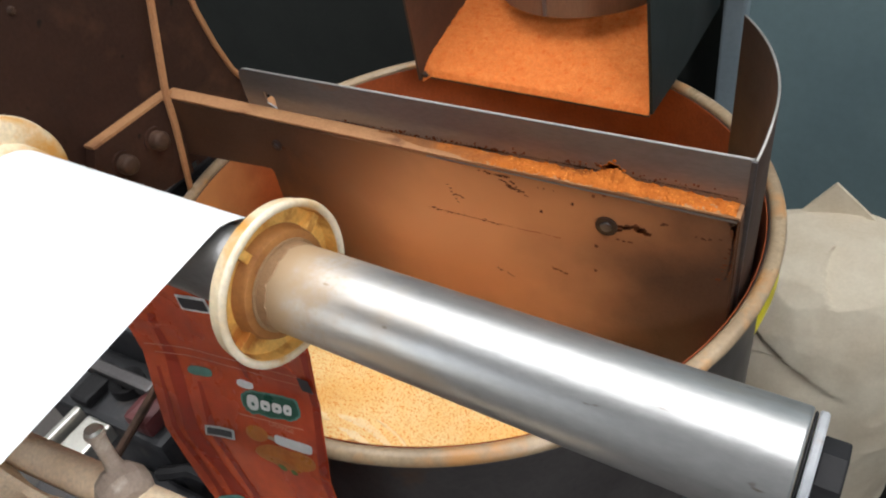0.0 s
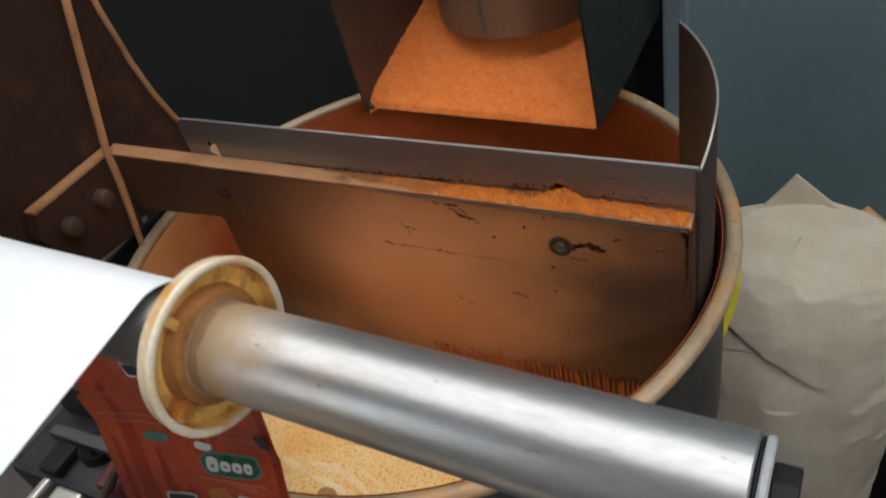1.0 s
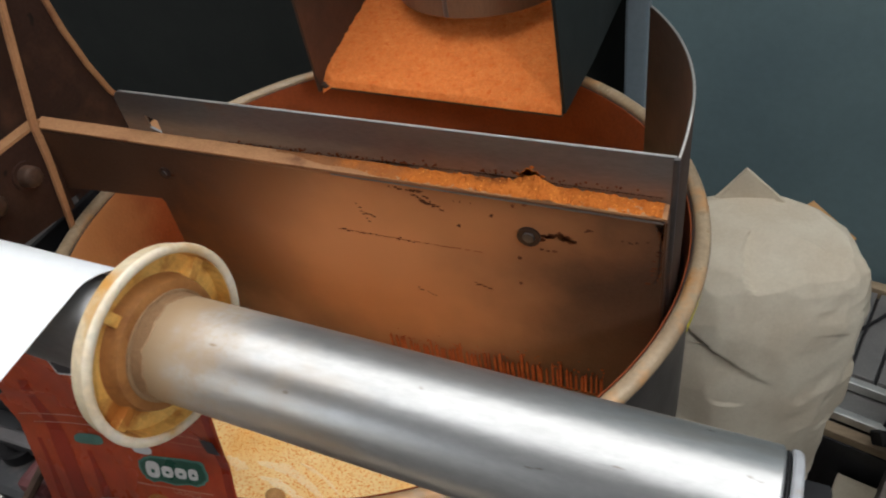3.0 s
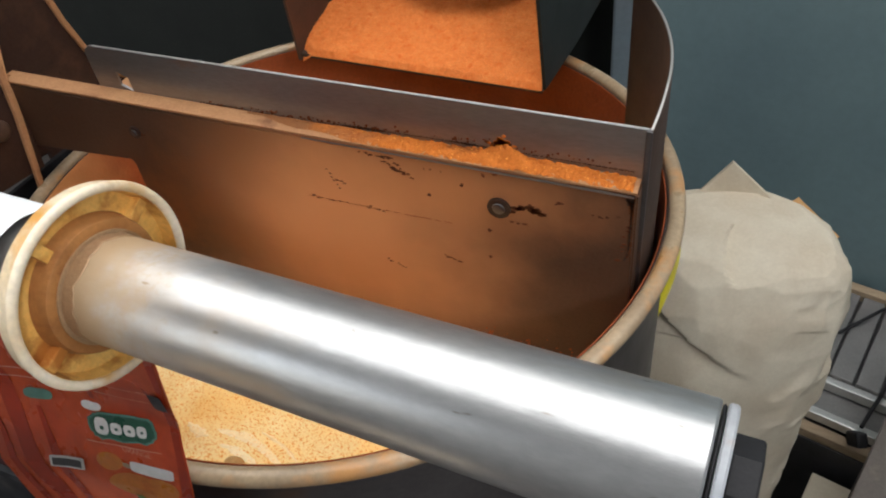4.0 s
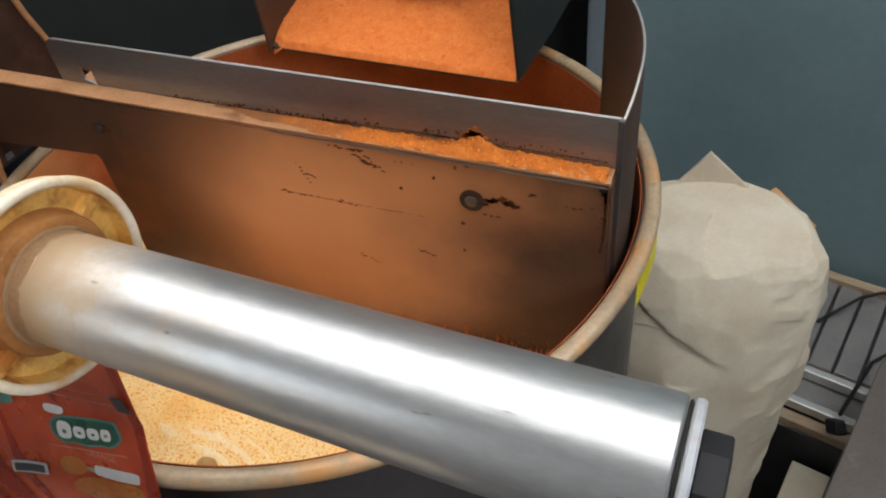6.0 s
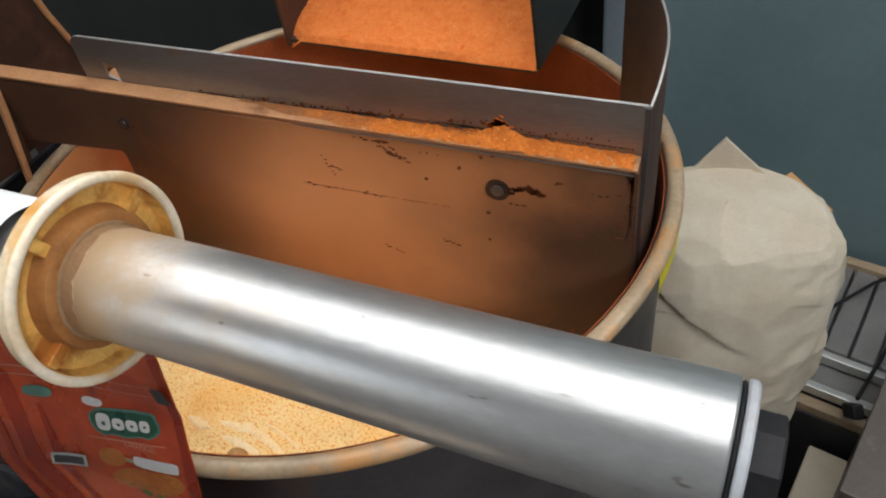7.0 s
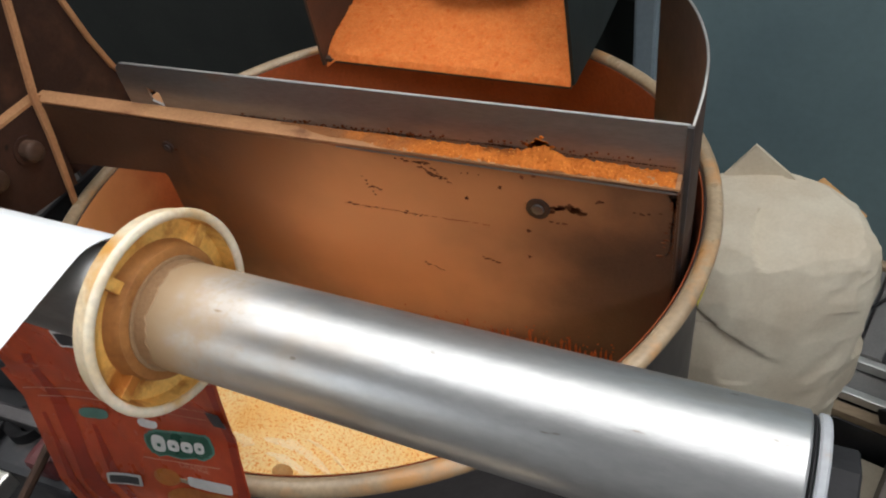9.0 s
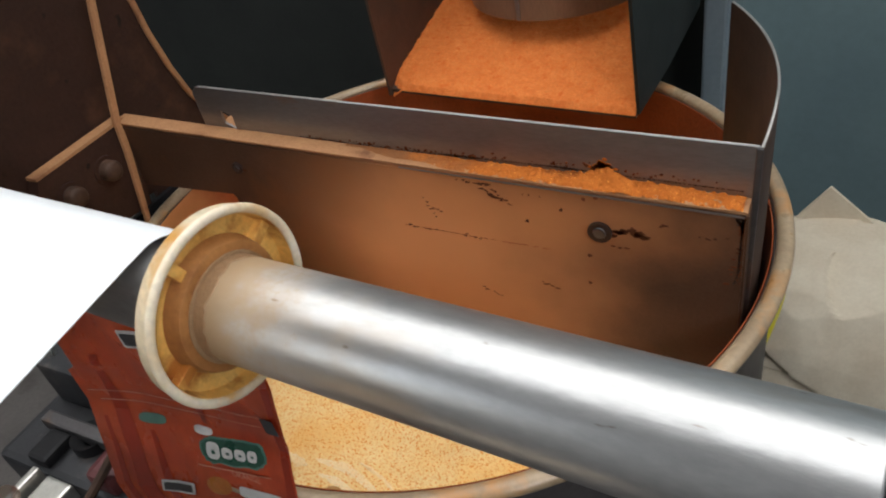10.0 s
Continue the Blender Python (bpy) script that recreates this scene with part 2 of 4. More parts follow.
WOOD = material("raw_pine", (0.38, 0.28, 0.18), (0.29, 0.21, 0.13), 0.7, 0.0, 20, 200, 0.6, 0.3, stretch=(1, 8, 8))
BLACK = material("black_rubber", (0.022, 0.021, 0.022), (0.014, 0.013, 0.014), 0.55, 0.0, 30, 300, 0.5, 0.2, spec=0.2)
DARK_PANEL = material("dark_enamel", (0.018, 0.02, 0.018), (0.012, 0.0135, 0.0125), 0.6, 0.0, 5, 200, 0.6, 0.15, speck=(0.04, 0.03, 0.022), speck_scale=70, speck_at=0.7, spec=0.3)
POST_PAINT = material("grey_blue_post_paint", (0.24, 0.29, 0.32), (0.2, 0.24, 0.27), 0.4, 0.2, 8, 200, 0.4, 0.1)
ALUMINIUM = material("bright_aluminium", (0.78, 0.76, 0.7), (0.66, 0.63, 0.57), 0.3, 0.9, 20, 300, 0.5, 0.1)
DUST_BEIGE = material("beige_dust", (0.92, 0.77, 0.57), (0.82, 0.62, 0.42), 0.9, 0.0, 22, 500, 0.7, 0.6, stain=(0.7, 0.5, 0.33), stain_scale=24, stain_at=0.62)
PIN_END = material("end_washer_plastic", (0.38, 0.39, 0.41), (0.3, 0.3, 0.31), 0.45, 0.0, 30, 300, 0.5, 0.1, stain=(0.32, 0.27, 0.22), stain_scale=60, stain_at=0.6)
SMEAR = material("pale_smear", (0.98, 0.76, 0.42), (0.97, 0.66, 0.28), 0.4, 0.0, 14, 700, 0.5, 0.3, speck=(0.86, 0.42, 0.12), speck_scale=600, speck_at=0.6)
LUMP = material("tan_lump", (0.55, 0.33, 0.12), (0.4, 0.2, 0.06), 0.7, 0.0, 60, 500, 0.7, 0.4)
BIN = material("grey_brown_bin", (0.17, 0.14, 0.12), (0.11, 0.09, 0.078), 0.5, 0.3, 8, 250, 0.8, 0.15, stain=(0.24, 0.19, 0.15), stain_scale=9, stain_at=0.58)
GREY_DUST = material("grey_brown_dust", (0.4, 0.32, 0.26), (0.28, 0.21, 0.17), 0.8, 0.0, 40, 500, 0.8, 0.5, stain=(0.5, 0.42, 0.35), stain_scale=60, stain_at=0.6)
MAROON = material("maroon_paint", (0.13, 0.03, 0.03), (0.09, 0.025, 0.025), 0.5, 0.1, 20, 200, 0.6, 0.1)
GLOW = bpy.data.materials.new("lamp_diffuser")
GLOW.use_nodes = True
GLOW.node_tree.nodes["Principled BSDF"].inputs["Emission Color"].default_value = (1.0, 0.97, 0.92, 1)
GLOW.node_tree.nodes["Principled BSDF"].inputs["Emission Strength"].default_value = 3.2


# ---- mesh helpers ----
def part(name, bm, mat, parent=None, label="", smooth=False, kind=""):
    bmesh.ops.recalc_face_normals(bm, faces=bm.faces)
    me = bpy.data.meshes.new(name)
    bm.to_mesh(me)
    bm.free()
    me.materials.append(mat)
    if smooth:
        for p in me.polygons:
            p.use_smooth = True
        me.set_sharp_from_angle(angle=radians(40))
    ob = new(name, me)
    if parent:
        ob.parent = parent
    return tagged(ob, label=label, kind=kind)


def thing(name, place, label, category, group="", kind=""):
    ob = new(name)
    ob.empty_display_size = 0.05
    ob.location = place
    tagged(ob, label, category, group, kind)
    bpy.context.view_layer.update()
    return ob


def own(parent, ob):
    """Hang a world-space mesh under its thing."""
    ob.parent = parent
    ob.matrix_parent_inverse = parent.matrix_world.inverted()
    return ob


def add_box(bm, lo, hi, bevel=0.0, m=None):
    r = bmesh.ops.create_cube(bm, size=1.0)["verts"]
    lo, hi = Vector(lo), Vector(hi)
    for v in r:
        v.co = Vector([(lo[i] + hi[i]) / 2 + v.co[i] * (hi[i] - lo[i]) for i in range(3)])
    if bevel:
        edges = {e for v in r for e in v.link_edges}
        r = bmesh.ops.bevel(bm, geom=list(edges), offset=bevel, segments=2, affect="EDGES", profile=0.6)["verts"]
    if m is not None:
        bmesh.ops.transform(bm, matrix=m, verts=[v for v in r if v.is_valid])
    return bm


def box(lo, hi, bevel=0.0, m=None):
    return add_box(bmesh.new(), lo, hi, bevel, m)


def prism(bm, outline, offset):
    """A solid from a flat outline of places, pushed along offset."""
    a = [bm.verts.new(p) for p in outline]
    b = [bm.verts.new(Vector(p) + Vector(offset)) for p in outline]
    k = len(a)
    bm.faces.new(a)
    bm.faces.new(b[::-1])
    for i in range(k):
        bm.faces.new((a[i], b[i], b[(i + 1) % k], a[(i + 1) % k]))
    return bm


def lathe(profile, count=96, closed=True, a0=0.0, a1=360.0):
    """A profile of (radius, height) turned round z."""
    bm = bmesh.new()
    full = abs(a1 - a0) >= 359.9
    steps = count if full else count + 1
    rings = []
    for i in range(steps):
        a = radians(a0 + (a1 - a0) * i / count)
        rings.append([bm.verts.new((r * math.cos(a), r * math.sin(a), h)) for r, h in profile])
    k = len(profile)
    for i in range(count):
        p, q = rings[i], rings[(i + 1) % steps]
        for j in range(k if closed else k - 1):
            bm.faces.new((p[j], q[j], q[(j + 1) % k], p[(j + 1) % k]))
    if not full and closed:
        bm.faces.new(rings[0])
        bm.faces.new(rings[-1][::-1])
    bmesh.ops.remove_doubles(bm, verts=bm.verts, dist=1e-6)
    return bm


def moved(bm, m):
    bmesh.ops.transform(bm, matrix=m, verts=bm.verts)
    return bm


def pipe(points, radius, sides=10):
    """A round bar along places."""
    bm = bmesh.new()
    pts = [Vector(p) for p in points]
    rings, up = [], None
    for i, p in enumerate(pts):
        d = (pts[min(i + 1, len(pts) - 1)] - pts[max(i - 1, 0)]).normalized()
        u = d.orthogonal().normalized() if up is None else (up - d * up.dot(d)).normalized()
        up = u
        w = d.cross(u)
        rings.append([bm.verts.new(p + radius * (u * math.cos(2 * math.pi * k / sides) + w * math.sin(2 * math.pi * k / sides))) for k in range(sides)])
    for a, b in zip(rings, rings[1:]):
        for k in range(sides):
            bm.faces.new((a[k], a[(k + 1) % sides], b[(k + 1) % sides], b[k]))
    bm.faces.new(rings[0][::-1])
    bm.faces.new(rings[-1])
    return bm


def grid_sheet(nu, nv, at):
    """A surface of nu by nv cells; at(u, v) gives the place for u, v in 0..1."""
    bm = bmesh.new()
    vs = [[bm.verts.new(at(i / nu, j / nv)) for j in range(nv + 1)] for i in range(nu + 1)]
    for i in range(nu):
        for j in range(nv):
            bm.faces.new((vs[i][j], vs[i + 1][j], vs[i + 1][j + 1], vs[i][j + 1]))
    return bm


def solid(bm, thickness):
    bmesh.ops.recalc_face_normals(bm, faces=bm.faces)
    bmesh.ops.solidify(bm, geom=bm.faces[:], thickness=thickness)
    return bm


def fuzz(p, scale, seed=0.0):
    return noise.noise(Vector(p) * scale + Vector((seed, seed * 1.7, seed * 0.3)))


# ---- the room ----
def room():
    add = lambda name, lo, hi, mat, label: tagged(part(name, box(lo, hi), mat), label, kind="structure")
    add("floor", (-2.6, -2.1, -0.1), (2.6, 2.0, 0.0), FLOOR, "worn grey-brown concrete workshop floor")
    add("ceiling", (-2.6, -2.1, 2.6), (2.6, 2.0, 2.7), PLASTER, "plain grey plaster ceiling")
    # the blue-grey wall runs a little askew to the machine
    back = part("wall_back", box((-3.2, 0.0, 0.0), (3.2, 0.12, 2.6)), WALL)
    back.matrix_world = pose(0.51, 0.815, 0.0, 0, 0, -14)
    tagged(back, "smooth blue-grey painted wall with a soft sheen", kind="structure")
    add("wall_left", (-2.6, -2.1, 0.0), (-2.5, 2.0, 2.6), PLASTER, "plain grey plaster wall")
    add("wall_right", (2.5, -2.1, 0.0), (2.6, 2.0, 2.6), WALL, "blue-grey painted wall")
    # the unseen wall behind has an opening added to one side for the fill light
    bm = bmesh.new()
    for lo, hi in (((-2.6, -2.1, 0), (-1.85, -2.0, 2.6)), ((-0.65, -2.1, 0), (2.6, -2.0, 2.6)), ((-1.85, -2.1, 0), (-0.65, -2.0, 1.15)), ((-1.85, -2.1, 2.35), (-0.65, -2.0, 2.6))):
        add_box(bm, lo, hi)
    tagged(part("wall_front", bm, PLASTER), "unseen grey plaster wall with an opening added for fill light", kind="structure")
    # Housing for the added right-hand fill light, out of view
    fixture = thing("right_fill_lamp", (1.15, -1.1, 2.2), "unseen square white lamp added for fill light from the right", "lamp")
    own(fixture, part("housing", box((0.99, -1.26, 2.18), (1.31, -0.94, 2.26), 0.006), PLASTER))
    own(fixture, part("cord", pipe([(1.15, -1.1, 2.26), (1.15, -1.1, 2.6)], 0.004, 8), BLACK))
    own(fixture, part("diffuser", box((1.02, -1.23, 2.162), (1.28, -0.97, 2.179), 0.002), GLOW))
    for bx, by, wide, watts in BATTENS:
        lamp = thing("ceiling_light", (bx, by, 2.57), "long white ceiling batten with a glowing diffuser", "lamp", "ceiling battens")
        own(lamp, part("frame", box((bx - 1.73, by - wide / 2 - 0.02, 2.555), (bx + 1.73, by + wide / 2 + 0.02, 2.6), 0.004), PLASTER))
        own(lamp, part("diffuser", box((bx - 1.7, by - wide / 2, 2.535), (bx + 1.7, by + wide / 2, 2.554), 0.002), GLOW))


room()


# ---- the drum ----
def drum():
    t = thing("drum", V(0, 0, -0.62), "large round steel mixing drum with a dusty rolled rim", "drum")
    at = Matrix.Translation(V(0, 0, 0))
    s = S
    body = [(0.955, -0.015), (0.945, -0.1), (0.945, -0.62), (0.0, -0.62), (0.0, -0.66), (0.965, -0.66), (0.965, -0.1), (0.975, -0.015)]
    own(t, part("body", moved(lathe([(r * s, h * s) for r, h in body], 160, True), at), DRUM_STEEL, smooth=True))
    coat = [(0.952, -0.015), (0.941, -0.1), (0.941, -0.6), (0.938, -0.6), (0.938, -0.1), (0.949, -0.015)]
    own(t, part("inner_coating", moved(lathe([(r * s, h * s) for r, h in coat], 160, True), at), CAKED, label="thin orange-brown powder crust inside", smooth=True))
    lip = [(0.98 + 0.023 * math.copysign(abs(math.cos(a)) ** 0.8, math.cos(a)), -0.014 + 0.018 * math.sin(a)) for a in [2 * math.pi * k / 18 for k in range(18)]]
    own(t, part("rim", moved(lathe([(r * s, h * s) for r, h in lip], 200, True), at), RIM_MAT, label="rolled rim with beige powder dust", smooth=True))
    def shell(u, v):
        a = radians(4 + 22 * u)
        r = 0.96 + 0.057 * math.sin(math.pi * u) ** 0.6 * math.sin(math.pi * v) ** 0.6 if 0 < v < 1 and 0 < u < 1 else 0.96
        return V(r * math.cos(a), r * math.sin(a), -0.08 - 0.34 * v)
    cap = grid_sheet(24, 12, shell)
    own(t, part("side_cap", cap, YELLOW, label="bright yellow plastic cap on the drum side", smooth=True))
    base = [(0.0, -0.67), (0.75, -0.67), (0.78, -0.8), (0.78, -4.4), (0.0, -4.4)]
    own(t, part("pedestal", moved(lathe([(r * s, h * s) for r, h in base], 64, True), at), DRUM_STEEL, smooth=True))


def drum_powder():
    def at(u, v):
        r = 0.936 * math.sqrt(u) if u < 1 else 0.936
        a = 2 * math.pi * v
        x, y = r * math.cos(a), r * math.sin(a)
        return V(x, y, bed_height(x, y))
    bm = grid_sheet(60, 180, at)
    bmesh.ops.remove_doubles(bm, verts=bm.verts, dist=1e-5)
    tagged(part("powder_bed", bm, POWDER_LIT, smooth=True), "orange drink powder settled in the drum, strong light put into its pale colour", "powder", kind="stuff")


def bed_height(x, y):
    return -0.46 + 0.035 * fuzz((x, y, 0), 3.0) + 0.012 * fuzz((x, y, 0), 14.0, 3) + 0.004 * fuzz((x, y, 0), 60.0, 5)


def smears():
    """Pale smooth smears lying on the powder bed."""
    bm = bmesh.new()
    for x0, y0, x1, y1, wide, bow in ((-0.15, -0.66, 0.09, -0.7, 0.016, 0.022), (-0.12, -0.7, 0.06, -0.735, 0.014, 0.012), (-0.03, -0.62, 0.12, -0.67, 0.008, 0.012), (-0.26, -0.66, -0.16, -0.69, 0.016, -0.006)):
        n = 40
        rows = []
        for i in range(n + 1):
            f = i / n
            w = wide * (math.sin(math.pi * f) ** 0.5 + 0.02) * (1 + 0.5 * fuzz((f * 6, x0 * 9, 0), 1.0, 4))
            x, y = x0 + (x1 - x0) * f, y0 + (y1 - y0) * f + bow * math.sin(math.pi * f)
            row = []
            for j in range(7):
                v = (j - 3) / 3
                yy = y + v * w
                row.append(bm.verts.new(V(x + 0.25 * v * w, yy, bed_height(x, yy) - 0.002 + 0.005 * (1 - v * v))))
            rows.append(row)
        for a, b in zip(rows, rows[1:]):
            for j in range(6):
                bm.faces.new((a[j], b[j], b[j + 1], a[j + 1]))
    tagged(part("powder_smears", bm, SMEAR, smooth=True), "pale smears on the powder bed", "powder", kind="stuff")


drum()
drum_powder()
smears()
lump = bmesh.new()
bmesh.ops.create_uvsphere(lump, u_segments=20, v_segments=12, radius=1.0)
moved(lump, Matrix.Translation(V(-0.05, -0.735, -0.462)) @ Matrix.Diagonal((0.034 * S, 0.026 * S, 0.026 * S, 1)))
tagged(part("powder_lump", lump, LUMP, smooth=True), "small tan caked powder lump on the powder bed", "powder")


# ---- the divider plate across the drum ----
def plate_top(x):
    return 0.287 - 0.037 * x


def divider():
    t = thing("divider_plate", V(0, -0.15, -0.42), "thick steel divider plate coated with orange-brown dust", "plate")
    out = [(-1.01, plate_top(-1.01)), (0.908, plate_top(0.908)), (0.912, -0.44), (-0.6, -0.44), (-0.583, 0.095), (-0.595, 0.112), (-1.01, 0.09)]
    bm = prism(bmesh.new(), [V(x, -0.178, z) for x, z in out], (0, 0.058 * S, 0))
    bmesh.ops.bevel(bm, geom=[e for e in bm.edges], offset=0.0012, segments=2, affect="EDGES")
    own(t, part("plate", bm, PLATE))
    own(t, part("rear_ledge", box(V(-0.64, -0.112, 0.283), V(-0.42, 0.06, 0.3), 0.001), DUST_EDGE, label="dusty ledge behind the guard"))
    # a strip of dust and worn metal along the top
    own(t, part("top_ledge", prism(bmesh.new(), [V(-1.0, -0.177, plate_top(-1.0) + 0.003), V(0.905, -0.177, plate_top(0.905) + 0.003),
        V(0.905, -0.122, plate_top(0.905) + 0.003), V(-1.0, -0.122, plate_top(-1.0) + 0.003)], (0, 0, 0.006 * S)), DUST_EDGE, label="dusty top edge"))
    own(t, part("worn_highlight_edge", prism(bmesh.new(), [V(0.05, -0.18, plate_top(0.05) - 0.001), V(0.9, -0.18, plate_top(0.9) - 0.001), V(0.9, -0.18, plate_top(0.9) - 0.006), V(0.05, -0.18, plate_top(0.05) - 0.004)], (0, 0.0025 * S, 0)), SHEET, label="bare worn steel edge"))
    for x, z, r in ((0.58, 0.158, 0.03), (-0.528, 0.215, 0.019)):
        ring = [(r * 0.55 * S, 0.0), (r * S, 0.0), (r * S, 0.006 * S), (r * 0.55 * S, 0.006 * S)]
        own(t, part("bolt_hole", moved(lathe(ring, 24), Matrix.Translation(V(x, -0.1785, z)) @ pose(0, 0, 0, 90, 0, 0)), GREASE, label="dark greasy bolt hole", smooth=True))
        own(t, part("bolt_end", moved(lathe([(0, 0), (r * 0.6 * S, 0), (r * 0.5 * S, 0.009 * S), (0, 0.01 * S)], 16), Matrix.Translation(V(x, -0.1785, z)) @ pose(0, 0, 0, 90, 0, 0)), DRUM_STEEL, smooth=True))


def ledge_powder():
    def at(u, v):
        x = -0.14 + u * 1.035
        grow = min(1.0, max(0.0, (x - 0.0) / 0.45)) ** 1.2
        h = 0.001 + 0.006 * grow + 0.042 * max(0.0, v - 0.3) * math.exp(-((x - 0.585) / 0.028) ** 2) + 0.009 * math.exp(-((x - 0.57) / 0.09) ** 2)
        h *= 0.6 + 0.5 * fuzz((x, 0, 0), 9.0, 2) + 0.25 * fuzz((x, 0, 0), 40.0, 5)
        bare = 0.042 * max(0.0, min(1.0, (0.22 - x) / 0.34 + 0.4 * fuzz((x, 0, 0), 12.0, 9)))
        y = -0.176 + bare + v * (0.053 - bare)
        edge = min(1.0, 0.1 + 1.6 * v) if v < 0.7 else 1.0
        front = 0.25 * fuzz((x, 0, 0), 25, 6)
        z = plate_top(x) + 0.0098 + max(0.0, h) * max(0.0, min(1.0, edge + front)) + 0.004 * grow * fuzz((x, y, 0), 40, 4) + 0.004 * (0.4 + grow) * fuzz((x, y, 0), 150, 8)
        return V(x, y, z)
    tagged(part("ledge_powder", grid_sheet(520, 16, at), POWDER_SPILT, smooth=True), "ridge of spilt orange powder along the divider ledge", "powder", kind="stuff")


def residue():
    rng = random.Random(4)
    bm = bmesh.new()

    def fleck(x, z, r, long=1.0, y=-0.1795, deep=0.0056):
        n = rng.randint(6, 8)
        out = [V(min(0.903, x + r * long * rng.uniform(0.5, 1.3) * math.cos(2 * math.pi * i / n)), y, z + r * rng.uniform(0.4, 1.2) * math.sin(2 * math.pi * i / n)) for i in range(n)]
        prism(bm, out, (0, deep * S, 0))
    # smears of old grease: start, end, flecks, size
    smears = [(0.21, 0.262, 0.31, 0.262, 7, 0.004), (0.27, 0.258, 0.3, 0.235, 4, 0.0045), (0.3, 0.232, 0.33, 0.215, 6, 0.004), (0.12, 0.16, 0.15, 0.15, 4, 0.003),
              (0.03, 0.089, 0.14, 0.083, 8, 0.0025), (0.2, 0.083, 0.26, 0.078, 4, 0.0035), (0.37, 0.24, 0.45, 0.245, 4, 0.003), (0.41, -0.042, 0.46, -0.057, 6, 0.003),
              (0.23, -0.098, 0.29, -0.123, 7, 0.0022), (0.605, 0.163, 0.645, 0.162, 7, 0.006), (0.655, 0.172, 0.685, 0.158, 7, 0.006), (0.72, 0.2, 0.74, 0.202, 3, 0.004),
              (0.8, 0.181, 0.87, 0.184, 5, 0.0025), (0.9, 0.24, 0.9, 0.06, 26, 0.0055), (0.892, 0.255, 0.9, 0.2, 14, 0.0045), (0.872, 0.05, 0.9, 0.2, 8, 0.004),
              (0.57, 0.175, 0.61, 0.15, 12, 0.006), (0.655, 0.178, 0.69, 0.158, 10, 0.0045), (-0.535, 0.222, -0.5, 0.205, 8, 0.004), (0.29, 0.262, 0.36, 0.2, 9, 0.003),
              (0.1, 0.2, 0.13, 0.13, 6, 0.0022), (0.6, 0.12, 0.66, 0.115, 3, 0.003)]
    for x0, z0, x1, z1, k, r in smears:
        for i in range(k):
            f = (i + rng.random()) / k
            fleck(x0 + (x1 - x0) * f + rng.gauss(0, r * 0.5), z0 + (z1 - z0) * f + rng.gauss(0, r * 0.8), r * rng.uniform(0.5, 1.1), 2.2 if z0 != 0.24 else 0.8)
    for x, z in ((0.55, 0.078), (0.546, -0.015), (0.487, 0.209), (0.546, 0.249), (0.574, 0.256), (0.394, 0.16)):
        fleck(x, z, 0.006)
    tagged(part("residue_flecks", bm, FLECK), "dark brown caked flecks stuck on the divider plate", "residue", kind="stuff")
    # a long faint scratch
    bm = bmesh.new()
    for i in range(15):
        x = 0.03 + 0.029 * i
        fleck(x, 0.0885 - 0.028 * (x - 0.03) + rng.gauss(0, 0.0006), rng.uniform(0.0002, 0.00045), 42)
    tagged(part("scratch_line", bm, CAKED), "long faint brown scratch across the divider plate", "scratch", kind="stuff")
    # crumbs along the foot of the guard sheet
    bm = bmesh.new()
    for i in range(95):
        x = rng.choice((rng.uniform(-0.3, 0.85), rng.gauss(-0.05, 0.12), rng.gauss(0.5, 0.13)))
        fleck(max(-0.4, min(0.86, x)), plate_top(x) + 0.012 + 0.018 * max(0.0, min(1.0, x / 0.45)) + abs(rng.gauss(0, 0.007)), rng.uniform(0.0012, 0.004), 1.2, -0.1235, 0.008)
    tagged(part("guard_crumbs", bm, FLECK), "dark caked crumbs along the foot of the guard sheet", "residue", kind="stuff")
    # a band of old grease along the foot of the guard, and one down the plate's end
    bm = bmesh.new()
    for i in range(230):
        x = -0.3 + 1.2 * i / 230 + rng.uniform(-0.002, 0.002)
        lump = max(0.0, fuzz((x, 0, 0), 7.0, 3) + 0.25 * rng.random())
        fleck(min(0.885, x), plate_top(x) + 0.011 + 0.012 * max(0.0, min(1.0, x / 0.45)), 0.0014 + 0.0035 * lump, 1.5, -0.1225, 0.004)
    for i in range(60):
        z = 0.252 - 0.2 * i / 60
        fleck(0.897 - 0.022 * max(0.0, (0.1 - z) / 0.05) ** 2 * 0.5, z, rng.uniform(0.0022, 0.0042), 0.8)
    for i in range(26):
        fleck(rng.uniform(0.885, 0.9), plate_top(0.9) - rng.uniform(0.0, 0.028), rng.uniform(0.002, 0.005), 1.2)
    tagged(part("grease_lines", bm, GREASE), "dark grease lines along the guard foot and plate end", "residue", kind="stuff")
    bm = bmesh.new()
    for i in range(70):
        a = rng.gauss(0, 1)
        fleck(0.575 + 0.013 * a, plate_top(0.58) + 0.042 + 0.007 * rng.gauss(0, 1) - 0.006 * abs(a), rng.uniform(0.003, 0.007), 1.3, -0.1225, 0.003)
    tagged(part("guard_powder_spot", bm, POWDER_SPILT), "spot of orange powder stuck on the guard", "powder", kind="stuff")
    # powder caked in short teeth where the bed meets the plate
    bm = bmesh.new()
    for i in range(46):
        x = 0.1 + i * 0.0147 + rng.uniform(-0.004, 0.004)
        h, w = rng.uniform(0.0, 0.05), rng.uniform(0.0018, 0.005)
        base = -0.43
        top = -0.36 + h * (0.6 + 0.5 * math.sin(i * 0.9))
        prism(bm, [V(x - w, -0.18, base), V(x + w, -0.18, base), V(x + w * 0.9, -0.18, top - 0.006), V(x + 0.2 * w, -0.18, top), V(x - w * 0.8, -0.18, top - 0.01)], (0, -0.006 * S, 0))
